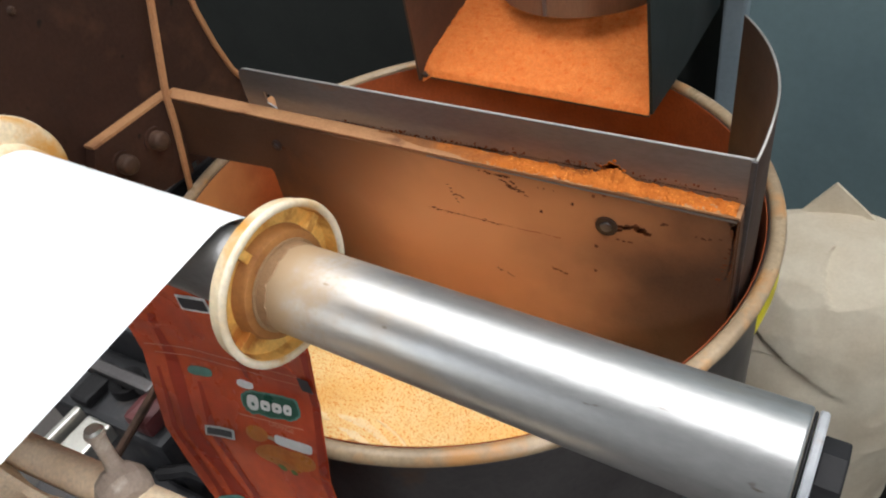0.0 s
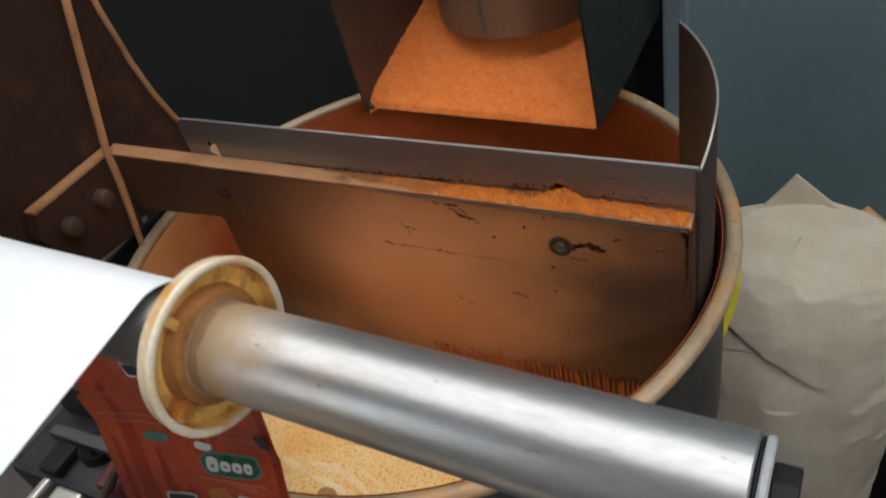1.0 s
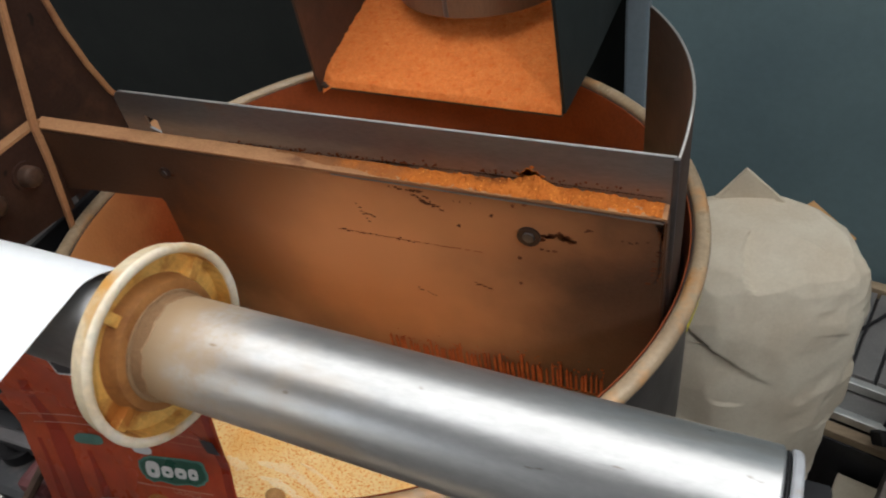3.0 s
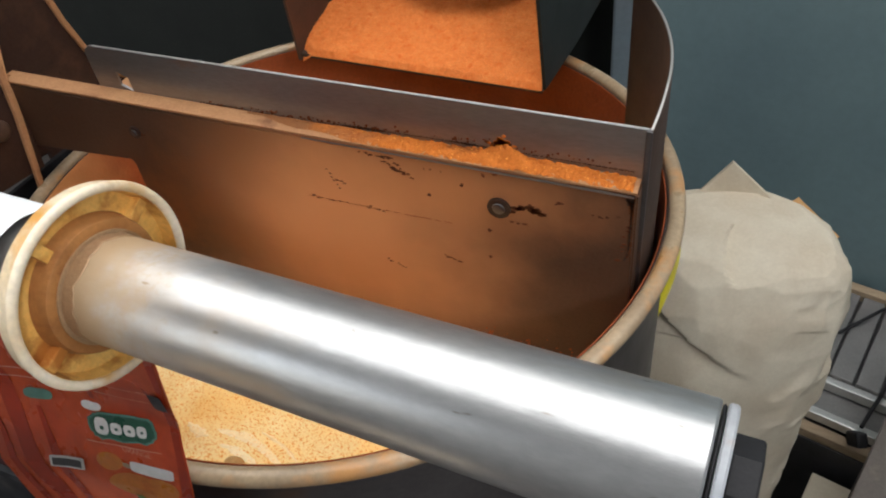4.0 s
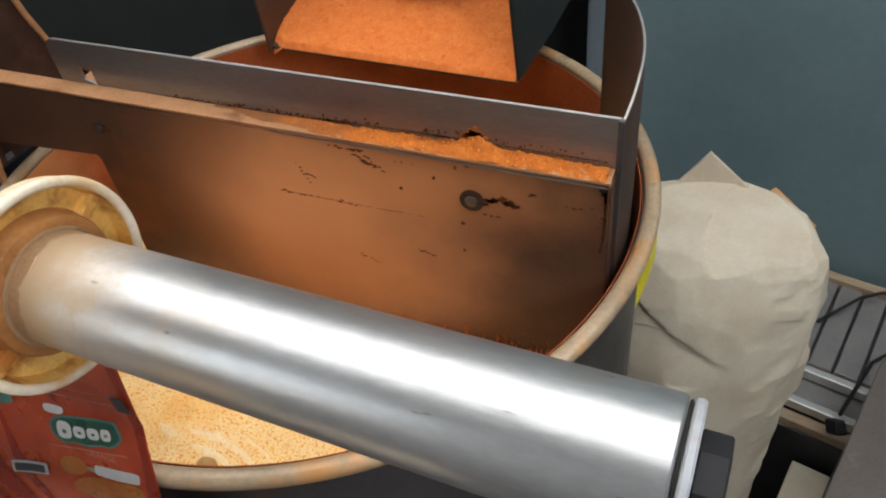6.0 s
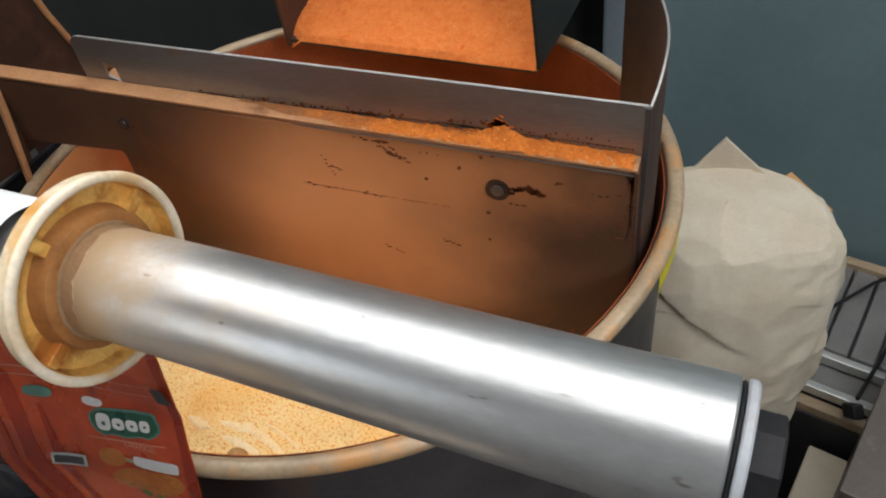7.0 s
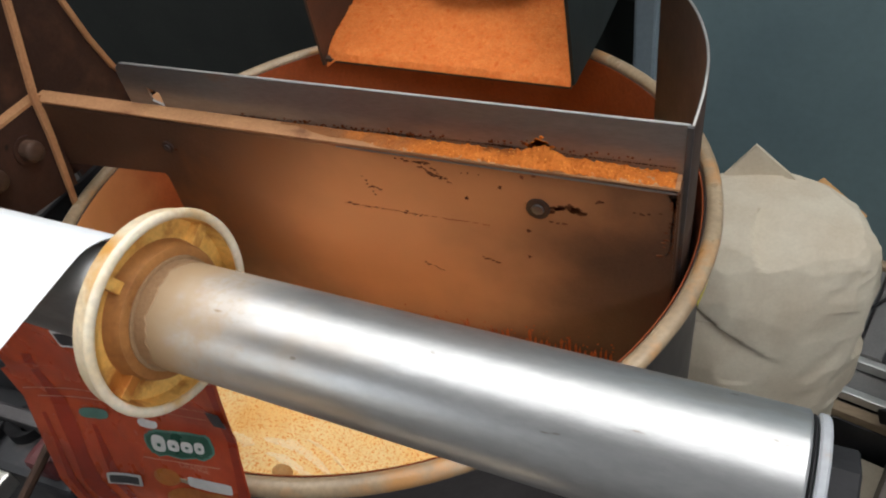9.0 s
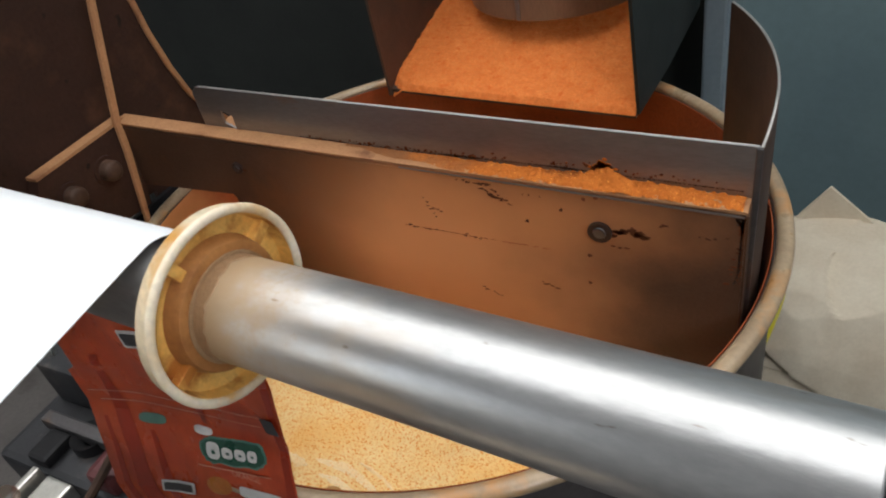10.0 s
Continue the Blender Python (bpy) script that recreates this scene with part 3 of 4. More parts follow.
    for i in range(60):
        fleck(rng.uniform(0.12, 0.79), -0.35 + abs(rng.gauss(0, 0.02)), rng.uniform(0.0015, 0.0035), 1.0)
    tagged(part("caked_teeth", bm, TEETH), "row of small caked powder ridges at the foot of the divider", "residue", kind="stuff")


divider()
ledge_powder()
residue()


# ---- the thin guard sheet standing on the divider ----
def guard():
    t = thing("guard_sheet", V(0, -0.12, 0.3), "thin bent steel guard sheet round the rear of the drum", "guard")
    y, th = -0.121, 0.008
    top = lambda x: 0.424 - 0.036 * x
    x0, x1 = -0.655, 0.915
    low = lambda x: plate_top(x) - 0.01
    bm = bmesh.new()
    d = (0, th * S, 0)
    # rounded upper corner, slot near the end
    sx0, sx1, sz0, sz1 = -0.572, -0.532, 0.325, 0.366
    P = lambda x, z: V(x, y, z)
    corner = [P(x0 + 0.03 - 0.03 * math.cos(a), top(x0) - 0.03 + 0.03 * math.sin(a)) for a in [math.pi / 2 * k / 6 for k in range(7)]]
    prism(bm, [P(x0, low(x0))] + corner + [P(sx0, top(sx0)), P(sx0, low(sx0))], d)
    prism(bm, [P(sx0, sz1 + 0.008), P(sx0, top(sx0)), P(sx1, top(sx1)), P(sx1, sz1 - 0.008)], d)
    prism(bm, [P(sx0, low(sx0)), P(sx0, sz0 + 0.006), P(sx1, sz0 - 0.012), P(sx1, low(sx1))], d)
    prism(bm, [P(sx1, low(sx1)), P(sx1, top(sx1)), P(x1, top(x1)), P(x1, low(x1))], d)
    own(t, part("front_face", bm, SHEET))
    bm = bmesh.new()
    r = 0.928
    rows = []
    n = 40
    a_start, a_end = math.atan2(y, 0.92), radians(35.5)
    for i in range(n + 1):
        a = a_start + (a_end - a_start) * i / n
        zt = 0.391 + 0.034 * min(1, i / 8)
        rows.append((a, zt))
    vs = []
    for a, zt in rows:
        c, s_ = math.cos(a), math.sin(a)
        vs.append([bm.verts.new(V(r * c, r * s_, zt)), bm.verts.new(V(r * c, r * s_, -0.42)),
                   bm.verts.new(V((r - th) * c, (r - th) * s_, -0.42)), bm.verts.new(V((r - th) * c, (r - th) * s_, zt))])
    for p, q in zip(vs, vs[1:]):
        for k in range(4):
            bm.faces.new((p[k], q[k], q[(k + 1) % 4], p[(k + 1) % 4]))
    bm.faces.new(vs[0])
    bm.faces.new(vs[-1][::-1])
    own(t, part("curved_side", bm, SHEET_DUST, label="curved side dusted brown inside", smooth=True))
    # Thin pale strips put a bright highlight along the guard's top edges
    own(t, part("worn_highlight_edge", pipe([V(x, y + 0.5 * th, top(x) + 0.0005) for x in [x0 + 0.035 + (x1 - x0 - 0.04) * k / 12 for k in range(13)]], 0.0028 * S, 6), PALE_METAL, label="highlight strip added along the top edge", smooth=True))
    own(t, part("curved_edge", pipe([V((r - th / 2) * math.cos(a), (r - th / 2) * math.sin(a), zt + 0.0005) for a, zt in rows], 0.003 * S, 6), PALE_METAL, label="highlight strip added along the curved side's top edge", smooth=True))
    own(t, part("corner_seam", box(V(0.905, -0.125, -0.42), V(0.92, -0.108, 0.39), 0.0008), DRUM_STEEL))


guard()


# ---- chute and feed pipe over the back of the drum ----
def chute():
    t = thing("powder_chute", V(0.07, 0.9, 0.1), "steel tray chute with high side walls, dusted orange", "chute")
    zl = 0.137
    back = 1.35
    fl = lambda y: zl + 0.2 * (y - 0.45)
    floor_out = [V(-0.372, 0.482, fl(0.482) - 0.012), V(0.513, 0.428, fl(0.428) - 0.012), V(0.513, back, fl(back)), V(-0.372, back, fl(back))]
    own(t, part("tray_floor", prism(bmesh.new(), floor_out, (0, 0, -0.012 * S)), SHEET_DUST))
    lw = [V(-0.372, 0.472, 0.11), V(-0.372, 0.462, 0.75), V(-0.372, back, 0.9), V(-0.372, back, 0.12)]
    own(t, part("side_wall", prism(bmesh.new(), lw, (-0.01 * S, 0, 0)), SHEET_DUST))
    rw = [V(0.515, 0.425, 0.125), V(0.515, 0.35, 0.56), V(0.515, 0.36, 0.9), V(0.515, back, 0.9), V(0.515, back, 0.07), V(0.515, 0.82, 0.085)]
    own(t, part("side_wall", prism(bmesh.new(), rw, (0.01 * S, 0, 0)), DARK_PANEL, label="dull grey-green side wall"))
    own(t, part("back_wall", prism(bmesh.new(), [V(-0.372, back, 0.12), V(0.515, back, 0.12), V(0.515, back, 0.9), V(-0.372, back, 0.9)], (0, 0.01 * S, 0)), SHEET_DUST))

    def at(u, v):
        x = -0.37 + u * 0.882
        y0 = 0.484 - 0.054 * u
        y = y0 + v * (1.3 - y0)
        z = fl(y) + 0.004 + 0.012 * math.sin(math.pi * min(1, v * 4 + 0.02) / 2) + 0.006 * fuzz((x, y, 0), 9, 1) + 0.005 * fuzz((x, y, 0), 60, 2) + 0.003 * fuzz((x, y, 0), 150, 4)
        corner_drop = max(0, 0.05 - u) / 0.05 * max(0, 0.06 - v) / 0.06
        if v == 0:
            y, z = y0 - 0.006, fl(y0) - 0.014
        return V(x, y, z - 0.03 * corner_drop)
    tagged(part("chute_powder", grid_sheet(220, 180, at), POWDER, smooth=True), "smooth slope of orange powder lying in the chute", "powder", kind="stuff")
    p = thing("feed_pipe", V(0.1, 1.0, 0.8), "wide brown-dusted round feed pipe above the chute", "pipe")
    prof = [(0.325 * S, 0), (0.325 * S, 1.6 * S), (0.315 * S, 1.6 * S), (0.315 * S, 0)]
    own(p, part("tube", moved(lathe(prof, 64), Matrix.Translation(V(0.1, 1.0, 0.303))), PIPE_DUST, smooth=True))
    own(p, part("seam", box(V(0.055, 0.672, 0.305), V(0.07, 0.69, 1.8), 0.0008), SHEET))


chute()


# ---- machine body beside the drum ----
def machine_body():
    t = thing("machine_side_frame", V(-1.1, -0.2, -4.4), "dark brown stained machine side plate with dusty ribs", "machine")
    # side plate with a rounded rear edge
    out = [(-1.9, 0.12), (-1.9, 1.6), (0.12, 1.6), (0.11, 0.7), (0.125, 0.5), (0.15, 0.36), (0.185, 0.24), (0.24, 0.14), (0.32, 0.06), (0.32, -4.4), (-0.12, -4.4), (-0.12, 0.02), (-0.45, 0.06)]
    own(t, part("side_plate", prism(bmesh.new(), [V(-1.04, y, z) for y, z in out], (-0.02 * S, 0, 0)), RUSTY))
    arc = [(0.118, 1.3), (0.11, 0.7), (0.125, 0.5), (0.15, 0.36), (0.185, 0.24), (0.24, 0.14), (0.3, 0.07)]
    own(t, part("edge_trim", pipe([V(-1.035, y, z) for y, z in arc], 0.011 * S, 8), DUST_EDGE, label="dusty curved plate edge", smooth=True))
    rib = []
    for y, z, dx in ((0.127, 1.2, 0.0), (0.153, 1.2, 0.0), (-0.131, 0.32, 0.055), (-0.15, 0.2, 0.06), (-0.21, -0.06, 0.065), (-0.228, -0.06, 0.065), (-0.172, 0.2, 0.06), (-0.155, 0.32, 0.055)):
        rib.append(V(-1.03 + dx, y - 0.69 * dx, z + 0.54 * dx))
    own(t, part("upright_rib", prism(bmesh.new(), rib, (0.012 * S, 0, 0)), DUST_EDGE, label="thin dusty upright rib"))
    own(t, part("rivet", moved(lathe([(0, 0.012 * S), (0.009 * S, 0.01 * S), (0.014 * S, 0), (0, 0)], 14), Matrix.Translation(V(-1.04, -0.488, 0.778)) @ pose(0, 0, 0, 0, 90, 0)), BOLT, smooth=True))
    br = [V(-1.025, -0.15, 0.33), V(-1.025, -0.50, 0.33), V(-1.025, -0.54, 0.26), V(-1.025, -0.45, 0.06), V(-1.025, -0.2, 0.03)]
    bracket = own(t, part("bracket", prism(bmesh.new(), br, (0.045 * S, 0, 0)), RUSTY))
    own(bracket, part("bracket_edge", box(V(-1.024, -0.505, 0.328), V(-0.978, -0.15, 0.338)), DUST_EDGE))
    # Black panel put where only the shade of the gap shows
    own(t, part("gap_shade_panel", box(V(-1.039, -0.5, -4.0), V(-1.02, 0.3, 0.0)), BLACK, label="black panel added for the shade in the gap beside the drum"))
    for y, z in ((-0.29, 0.228), (-0.436, 0.228)):
        head = lathe([(0, 0.046 * S), (0.022 * S, 0.046 * S), (0.03 * S, 0.042 * S), (0.034 * S, 0.034 * S), (0.034 * S, 0), (0, 0)], 14)
        own(bracket, part("bolt", moved(head, Matrix.Translation(V(-0.98, y, z)) @ pose(0, 0, 0, 0, 90, 0)), BOLT, smooth=True))
        own(bracket, part("washer", moved(lathe([(0, 0.008 * S), (0.046 * S, 0.008 * S), (0.046 * S, 0), (0, 0)], 20), Matrix.Translation(V(-0.981, y, z)) @ pose(0, 0, 0, 0, 90, 0)), RUSTY, smooth=True))


machine_body()


# ---- roller with collars ----
AX = Vector((1.0, -0.054, 0.0)).normalized()
AXP = V(0.7, -1.026, 0.617)
TURN = Matrix(((AX.x, -AX.y, 0), (AX.y, AX.x, 0), (0, 0, 1))).to_4x4()


def on_axis(x):
    """Places z-turned shapes on the roller's axis at x drum radii, their height along the axis."""
    s = (x - 0.7) / AX.x
    return Matrix.Translation(AXP + AX * s * S) @ TURN @ pose(0, 0, 0, 0, 90, 0)


def roller():
    t = thing("film_roller", AXP, "polished steel film roller with ivory plastic collars", "roller")
    rr = 0.0785 * S
    bar = lambda a, b, r0=0.0, r1=rr: [(r0, 0), (r1 - 0.0006, 0), (r1, 0.0006), (r1, (b - a) * S - 0.0006), (r1 - 0.0006, (b - a) * S), (r0, (b - a) * S)]
    own(t, part("tube", moved(lathe(bar(0.25, 1.118), 96), on_axis(0.25)), POLISHED, smooth=True))
    # brown dust lies on the tube beside the collar, with a ragged edge
    bm = bmesh.new()
    n = 120
    ring = []
    for k in range(n):
        a = 2 * math.pi * k / n
        w = 0.325 + 0.006 * fuzz((math.cos(a), math.sin(a), 0), 2.0, 1) + 0.006 * fuzz((math.cos(a), math.sin(a), 0), 8.0, 2)
        ring.append([bm.verts.new(((rr + e) * math.cos(a), (rr + e) * math.sin(a), (x - 0.27) * S)) for x, e in ((0.27, 0.0003), (w, 0.00025), (w + 0.002, -0.0002))])
    for k in range(n):
        p, q = ring[k], ring[(k + 1) % n]
        for j in range(2):
            bm.faces.new((p[j], q[j], q[j + 1], p[j + 1]))
    own(t, part("dust_band", moved(bm, on_axis(0.27)), DUST_BAND, label="brown dust on the tube beside the collar", smooth=True))
    own(t, part("inner_tube", moved(lathe(bar(-0.62, 0.25, 0.0, rr * 0.96), 48), on_axis(-0.62)), SHEET, label="steel tube under the film", smooth=True))
    own(t, part("end_gap", moved(lathe(bar(0, 0.004, 0, rr * 0.95), 48), on_axis(1.118)), BLACK, smooth=True))
    own(t, part("end_washer", moved(lathe(bar(0, 0.011, 0, rr * 0.98), 48), on_axis(1.123)), PIN_END, label="greyish-white plastic end washer", smooth=True))
    own(t, part("end_nut", moved(lathe(bar(0, 0.03, 0, rr * 0.64), 8), on_axis(1.134)), BLACK))
    for x, flip in ((0.304, 1), (-0.575, -1)):
        m = on_axis(x) @ (Matrix.Identity(4) if flip > 0 else pose(0, 0, 0, 180, 0, 0))
        prof = [(rr / S, -0.085), (0.092, -0.085), (0.096, -0.079), (0.096, -0.044), (0.122, -0.043), (0.14, -0.038), (0.1475, -0.03), (0.1505, -0.004), (0.139, -0.004), (0.135, -0.031), (rr / S, -0.031)]
        col = own(t, part("collar", moved(lathe([(r * S, h * S) for r, h in prof], 96), m), IVORY, label="stained ivory plastic collar", smooth=True))
        lip = [(0.1447 + 0.0075 * math.cos(a), -0.005 + 0.0065 * math.sin(a)) for a in [2 * math.pi * k / 14 for k in range(14)]]
        own(col, part("lip", moved(lathe([(r * S, h * S) for r, h in lip], 96), m), IVORY_LIP, smooth=True))
        inside = [(0.1, -0.0305), (0.1335, -0.0305), (0.1375, -0.006), (0.1365, -0.006), (0.1325, -0.0285), (0.1, -0.0285)]
        own(col, part("inside_face", moved(lathe([(r * S, h * S) for r, h in inside], 96), m), YELLOWED, label="yellowed stained inside face", smooth=True))
        hub = [(rr / S, -0.03), (0.105, -0.03), (0.101, -0.012), (0.098, -0.004), (0.094, -0.002), (rr / S + 0.002, -0.002), (rr / S, -0.006)]
        own(col, part("hub", moved(lathe([(r * S, h * S) for r, h in hub], 96), m), BROWN_COLLAR, label="brown-stained hub", smooth=True))
        ring_ = [(rr / S + 0.0004, -0.004), (0.0845, -0.004), (0.0845, 0.0005), (0.083, 0.0015), (rr / S + 0.0012, 0.0015), (rr / S + 0.0004, 0.0005)]
        own(col, part("hub_ring", moved(lathe([(r * S, h * S) for r, h in ring_], 96), m), DUST_BAND, label="dusty ring round the tube", smooth=True))
        for a in (35, 118, 205, 290):
            own(col, part("web", moved(box((0.1 * S, -0.009 * S, -0.03 * S), (0.135 * S, 0.009 * S, -0.012 * S), 0.0005), m @ pose(0, 0, 0, 0, 0, a)), YELLOWED))


roller()


# ---- packaging film over the roller ----
def film():
    t = thing("packaging_film", AXP, "packaging film web, white behind, printed orange in front", "film")
    rr = 0.0785 * S + 0.0026
    down = math.radians(7.5)
    xa, xb = -0.49, 0.174
    half = []
    # the white run towards the next roller, over the top and a little way down
    for k in range(41):
        s = -1.9 + 1.9 * k / 40
        half.append(Vector((0, math.sin(-down) * rr + s * S * math.cos(down), math.cos(down) * rr + s * S * math.sin(down))))
    for k in range(1, 25):
        a = -down + (math.pi / 2 + down) * k / 24
        half.append(Vector((0, math.sin(a) * rr, math.cos(a) * rr)))

    def place(x, p):
        base = AXP + AX * (x - 0.7) / AX.x * S
        return base + Vector((-AX.y, AX.x, 0)) * p.y + Vector((0, 0, p.z))

    n = len(half) - 1
    bm = grid_sheet(24, n, lambda u, v: place(xa + (xb - xa) * u, half[round(v * n)]) + Vector((0, 0, 0.0006 * fuzz((u * 3, v * 6, 0), 1.0))))
    own(t, part("white_run", solid(bm, 0.0003), FILM_WHITE, label="plain white back of the film", smooth=True))

    # the printed run drops behind the roller and drifts to one side
    def right_edge(z):
        return 0.212 if z > 0.34 else max(0.17, 0.212 + 0.22 * (z - 0.34)) if z > 0.1 else 0.17 + 0.15 * (0.1 - z)

    def left_edge(z):
        return -0.335 if z > 0.24 else -0.372 + 0.27 * max(0.0, 0.12 - z)

    def web_y(z):
        """The web hangs straight, leans out over the drum's rim and drops on."""
        if z > 0.13:
            return -0.945
        return -0.945 - 0.4 * (0.13 - z) if z > -0.06 else -1.021 - 0.1 * (-0.06 - z)

    def hang(x, z, lift=0.0):
        low = max(0.0, 0.62 - z)
        edge = max(0.0, (left_edge(z) + 0.16 - x) / 0.16)
        fold = 0.006 * math.sin(9 * (x - 0.21 * z) + 1.0) * min(1, low * 2) - 0.03 * edge * edge
        crinkle = 0.005 * fuzz((x * 9, z * 4, 0), 1.0, 3) * min(1, low * 3)
        return V(x, web_y(z) + fold + crinkle - 0.005, z) + Vector((0, -lift, 0))

    def sheet(u, v):
        z = 0.622 - 1.7 * v
        return hang(left_edge(z) + (right_edge(z) - left_edge(z)) * u, z)
    own(t, part("printed_run", solid(grid_sheet(40, 70, sheet), 0.0003), FILM_PRINT, label="orange-red printed front of the film", smooth=True))

    def shape(name, cx, cz, outline, mat, lift, label="", tilt=0.1):
        """A flat print round (cx, cz)."""
        bm = bmesh.new()
        c = bm.verts.new(hang(cx, cz, lift))
        ring = [bm.verts.new(hang(cx + a, cz + b + tilt * a, lift)) for a, b in outline]
        for i in range(len(ring)):
            bm.faces.new((ring[i], ring[(i + 1) % len(ring)], c))
        return own(t, part(name, bm, mat, label=label))

    def oval(w, h, e=1.0, k=28):
        pts = []
        for i in range(k):
            c, s = math.cos(2 * math.pi * i / k), math.sin(2 * math.pi * i / k)
            pts.append((w / 2 * math.copysign(abs(c) ** e, c), h / 2 * math.copysign(abs(s) ** e, s)))
        return pts

    L = 0.0004
    def streak(x_of, z0, z1, wide, k=26, label=""):
        """A long uneven print streak down the web."""
        bm = bmesh.new()
        rows = []
        for i in range(k + 1):
            z = z0 + (z1 - z0) * i / k
            w = wide * (0.55 + 0.45 * math.sin(math.pi * i / k)) * (1 + 0.6 * fuzz((z * 7, wide * 50, 0), 1.0, 2))
            x = x_of(z) + 0.01 * fuzz((z * 5, wide * 80, 1), 1.0, 5)
            rows.append([bm.verts.new(hang(x + w * (j / 3 - 0.5), z, L)) for j in range(4)])
        for p, q in zip(rows, rows[1:]):
            for j in range(3):
                bm.faces.new((p[j], p[j + 1], q[j + 1], q[j]))
        own(t, part("stripe", bm, FILM_DARK, label=label))
    streak(lambda z: left_edge(z) + 0.085 if z < 0.24 else left_edge(0.2) + 0.085 + 0.3 * (z - 0.24), 0.3, -0.9, 0.05, 40, "darker red stripe")
    streak(lambda z: left_edge(z) + 0.15, 0.08, -0.5, 0.028)
    streak(lambda z: left_edge(z) + 0.03, 0.1, -0.9, 0.02)
    streak(lambda z: right_edge(z) - 0.016, 0.42, -0.9, 0.028, 40)
    streak(lambda z: -0.06 + 0.1 * z, 0.3, 0.14, 0.02)
    for dx, dz in ((0.0, 0.0), (-0.02, -0.42)):
        wavy = [(a * (1 + 0.05 * math.sin(5 * i)), b * (1 + 0.1 * math.sin(3 * i + 1))) for i, (a, b) in enumerate(oval(0.168, 0.056, 0.55))]
        shape("logo_border", 0.022 + dx, 0.086 + dz, [(a * 1.07, b * 1.17) for a, b in wavy], INK_TEAL, 1.5 * L, "", 0.14)
        shape("logo_shape", 0.022 + dx, 0.086 + dz, wavy, INK_GREEN, 2 * L, "dark green logo shape", 0.14)
        for a, w, h in ((-0.052, 0.038, 0.04), (-0.013, 0.031, 0.027), (0.022, 0.031, 0.026), (0.054, 0.025, 0.027)):
            shape("logo_blob", 0.022 + a + dx, 0.086 + dz + 0.14 * a + (h - 0.028) * 0.2, oval(w, h, 0.7), INK_WHITE, 3.5 * L)
            shape("logo_notch", 0.022 + a + dx + 0.002, 0.0865 + dz + 0.14 * a, oval(w * 0.3, h * 0.24), INK_GREEN, 4.5 * L)
        shape("emblem", -0.055 + dx, 0.118 + dz, oval(0.055, 0.022, 0.8), INK_WHITE, L)
        shape("white_panel", 0.083 + dx, 0.0 + dz, oval(0.115, 0.026, 0.3), INK_WHITE, L, tilt=0.06)
        shape("fruit_print", -0.03 + dx, -0.008 + dz, oval(0.07, 0.045), INK_YELLOW, 0.7 * L)
        shape("fruit_print", 0.04 + dx, -0.055 + dz, oval(0.16, 0.07), INK_YELLOW, 1.2 * L)
        shape("fruit_print", 0.1 + dx, -0.04 + dz, oval(0.1, 0.05), INK_YELLOW, 0.5 * L)
        shape("leaf_print", 0.04 + dx, -0.086 + dz, oval(0.03, 0.022), INK_LEAF, 2 * L)
        shape("leaf_print", 0.08 + dx, -0.083 + dz, oval(0.022, 0.02), INK_LEAF, 2 * L)
    for cx, cz in ((-0.2, 0.112), (-0.198, -0.324), (0.0, 0.3)):
        shape("teal_mark", cx, cz, oval(0.08, 0.026, 0.7), INK_TEAL, 2.5 * L)
    for cx, cz in ((-0.093, 0.382), (-0.152, -0.043), (-0.17, -0.5)):
        shape("code_panel", cx, cz, oval(0.1, 0.03 if cz < 0.1 else 0.05, 0.12), INK_WHITE, 2.5 * L, tilt=0.16)
        shape("barcode", cx, cz, oval(0.084, 0.019 if cz < 0.1 else 0.034, 0.12), INK_BLACK, 3.5 * L, tilt=0.16)
    shape("register_mark", 0.156, 0.205, oval(0.034, 0.048, 0.12), INK_BLACK, 4 * L, "black register mark")
    # Pale lines paint the highlights on the film's creases
    for cx, cz, w in ((-0.1, 0.2, 0.5), (-0.1, 0.17, 0.46), (0.02, 0.045, 0.2)):
        for i in range(6):
            a = (i - 2.5) * w / 6
            shape("fold_highlight", cx + a, cz + 0.1 * a, oval(w / 6, 0.003, 0.3), INK_AND_GLINT, 3 * L)
    text = bpy.data.curves.new("caption", "FONT")
    text.body, text.size, text.align_x = "ORANGE", 0.005, "CENTER"
    tmp = new("caption_text", text)
    bpy.context.view_layer.update()
    me = bpy.data.meshes.new_from_object(tmp.evaluated_get(bpy.context.evaluated_depsgraph_get()))
    bpy.data.objects.remove(tmp)
    me.materials.append(INK_AND_GLINT)
    cap = new("caption", me)
    cap.matrix_world = Matrix.Translation(hang(0.055, 0.036, 4 * L)) @ pose(0, 0, 0, 68, -7, 0)
    own(t, cap)


film()


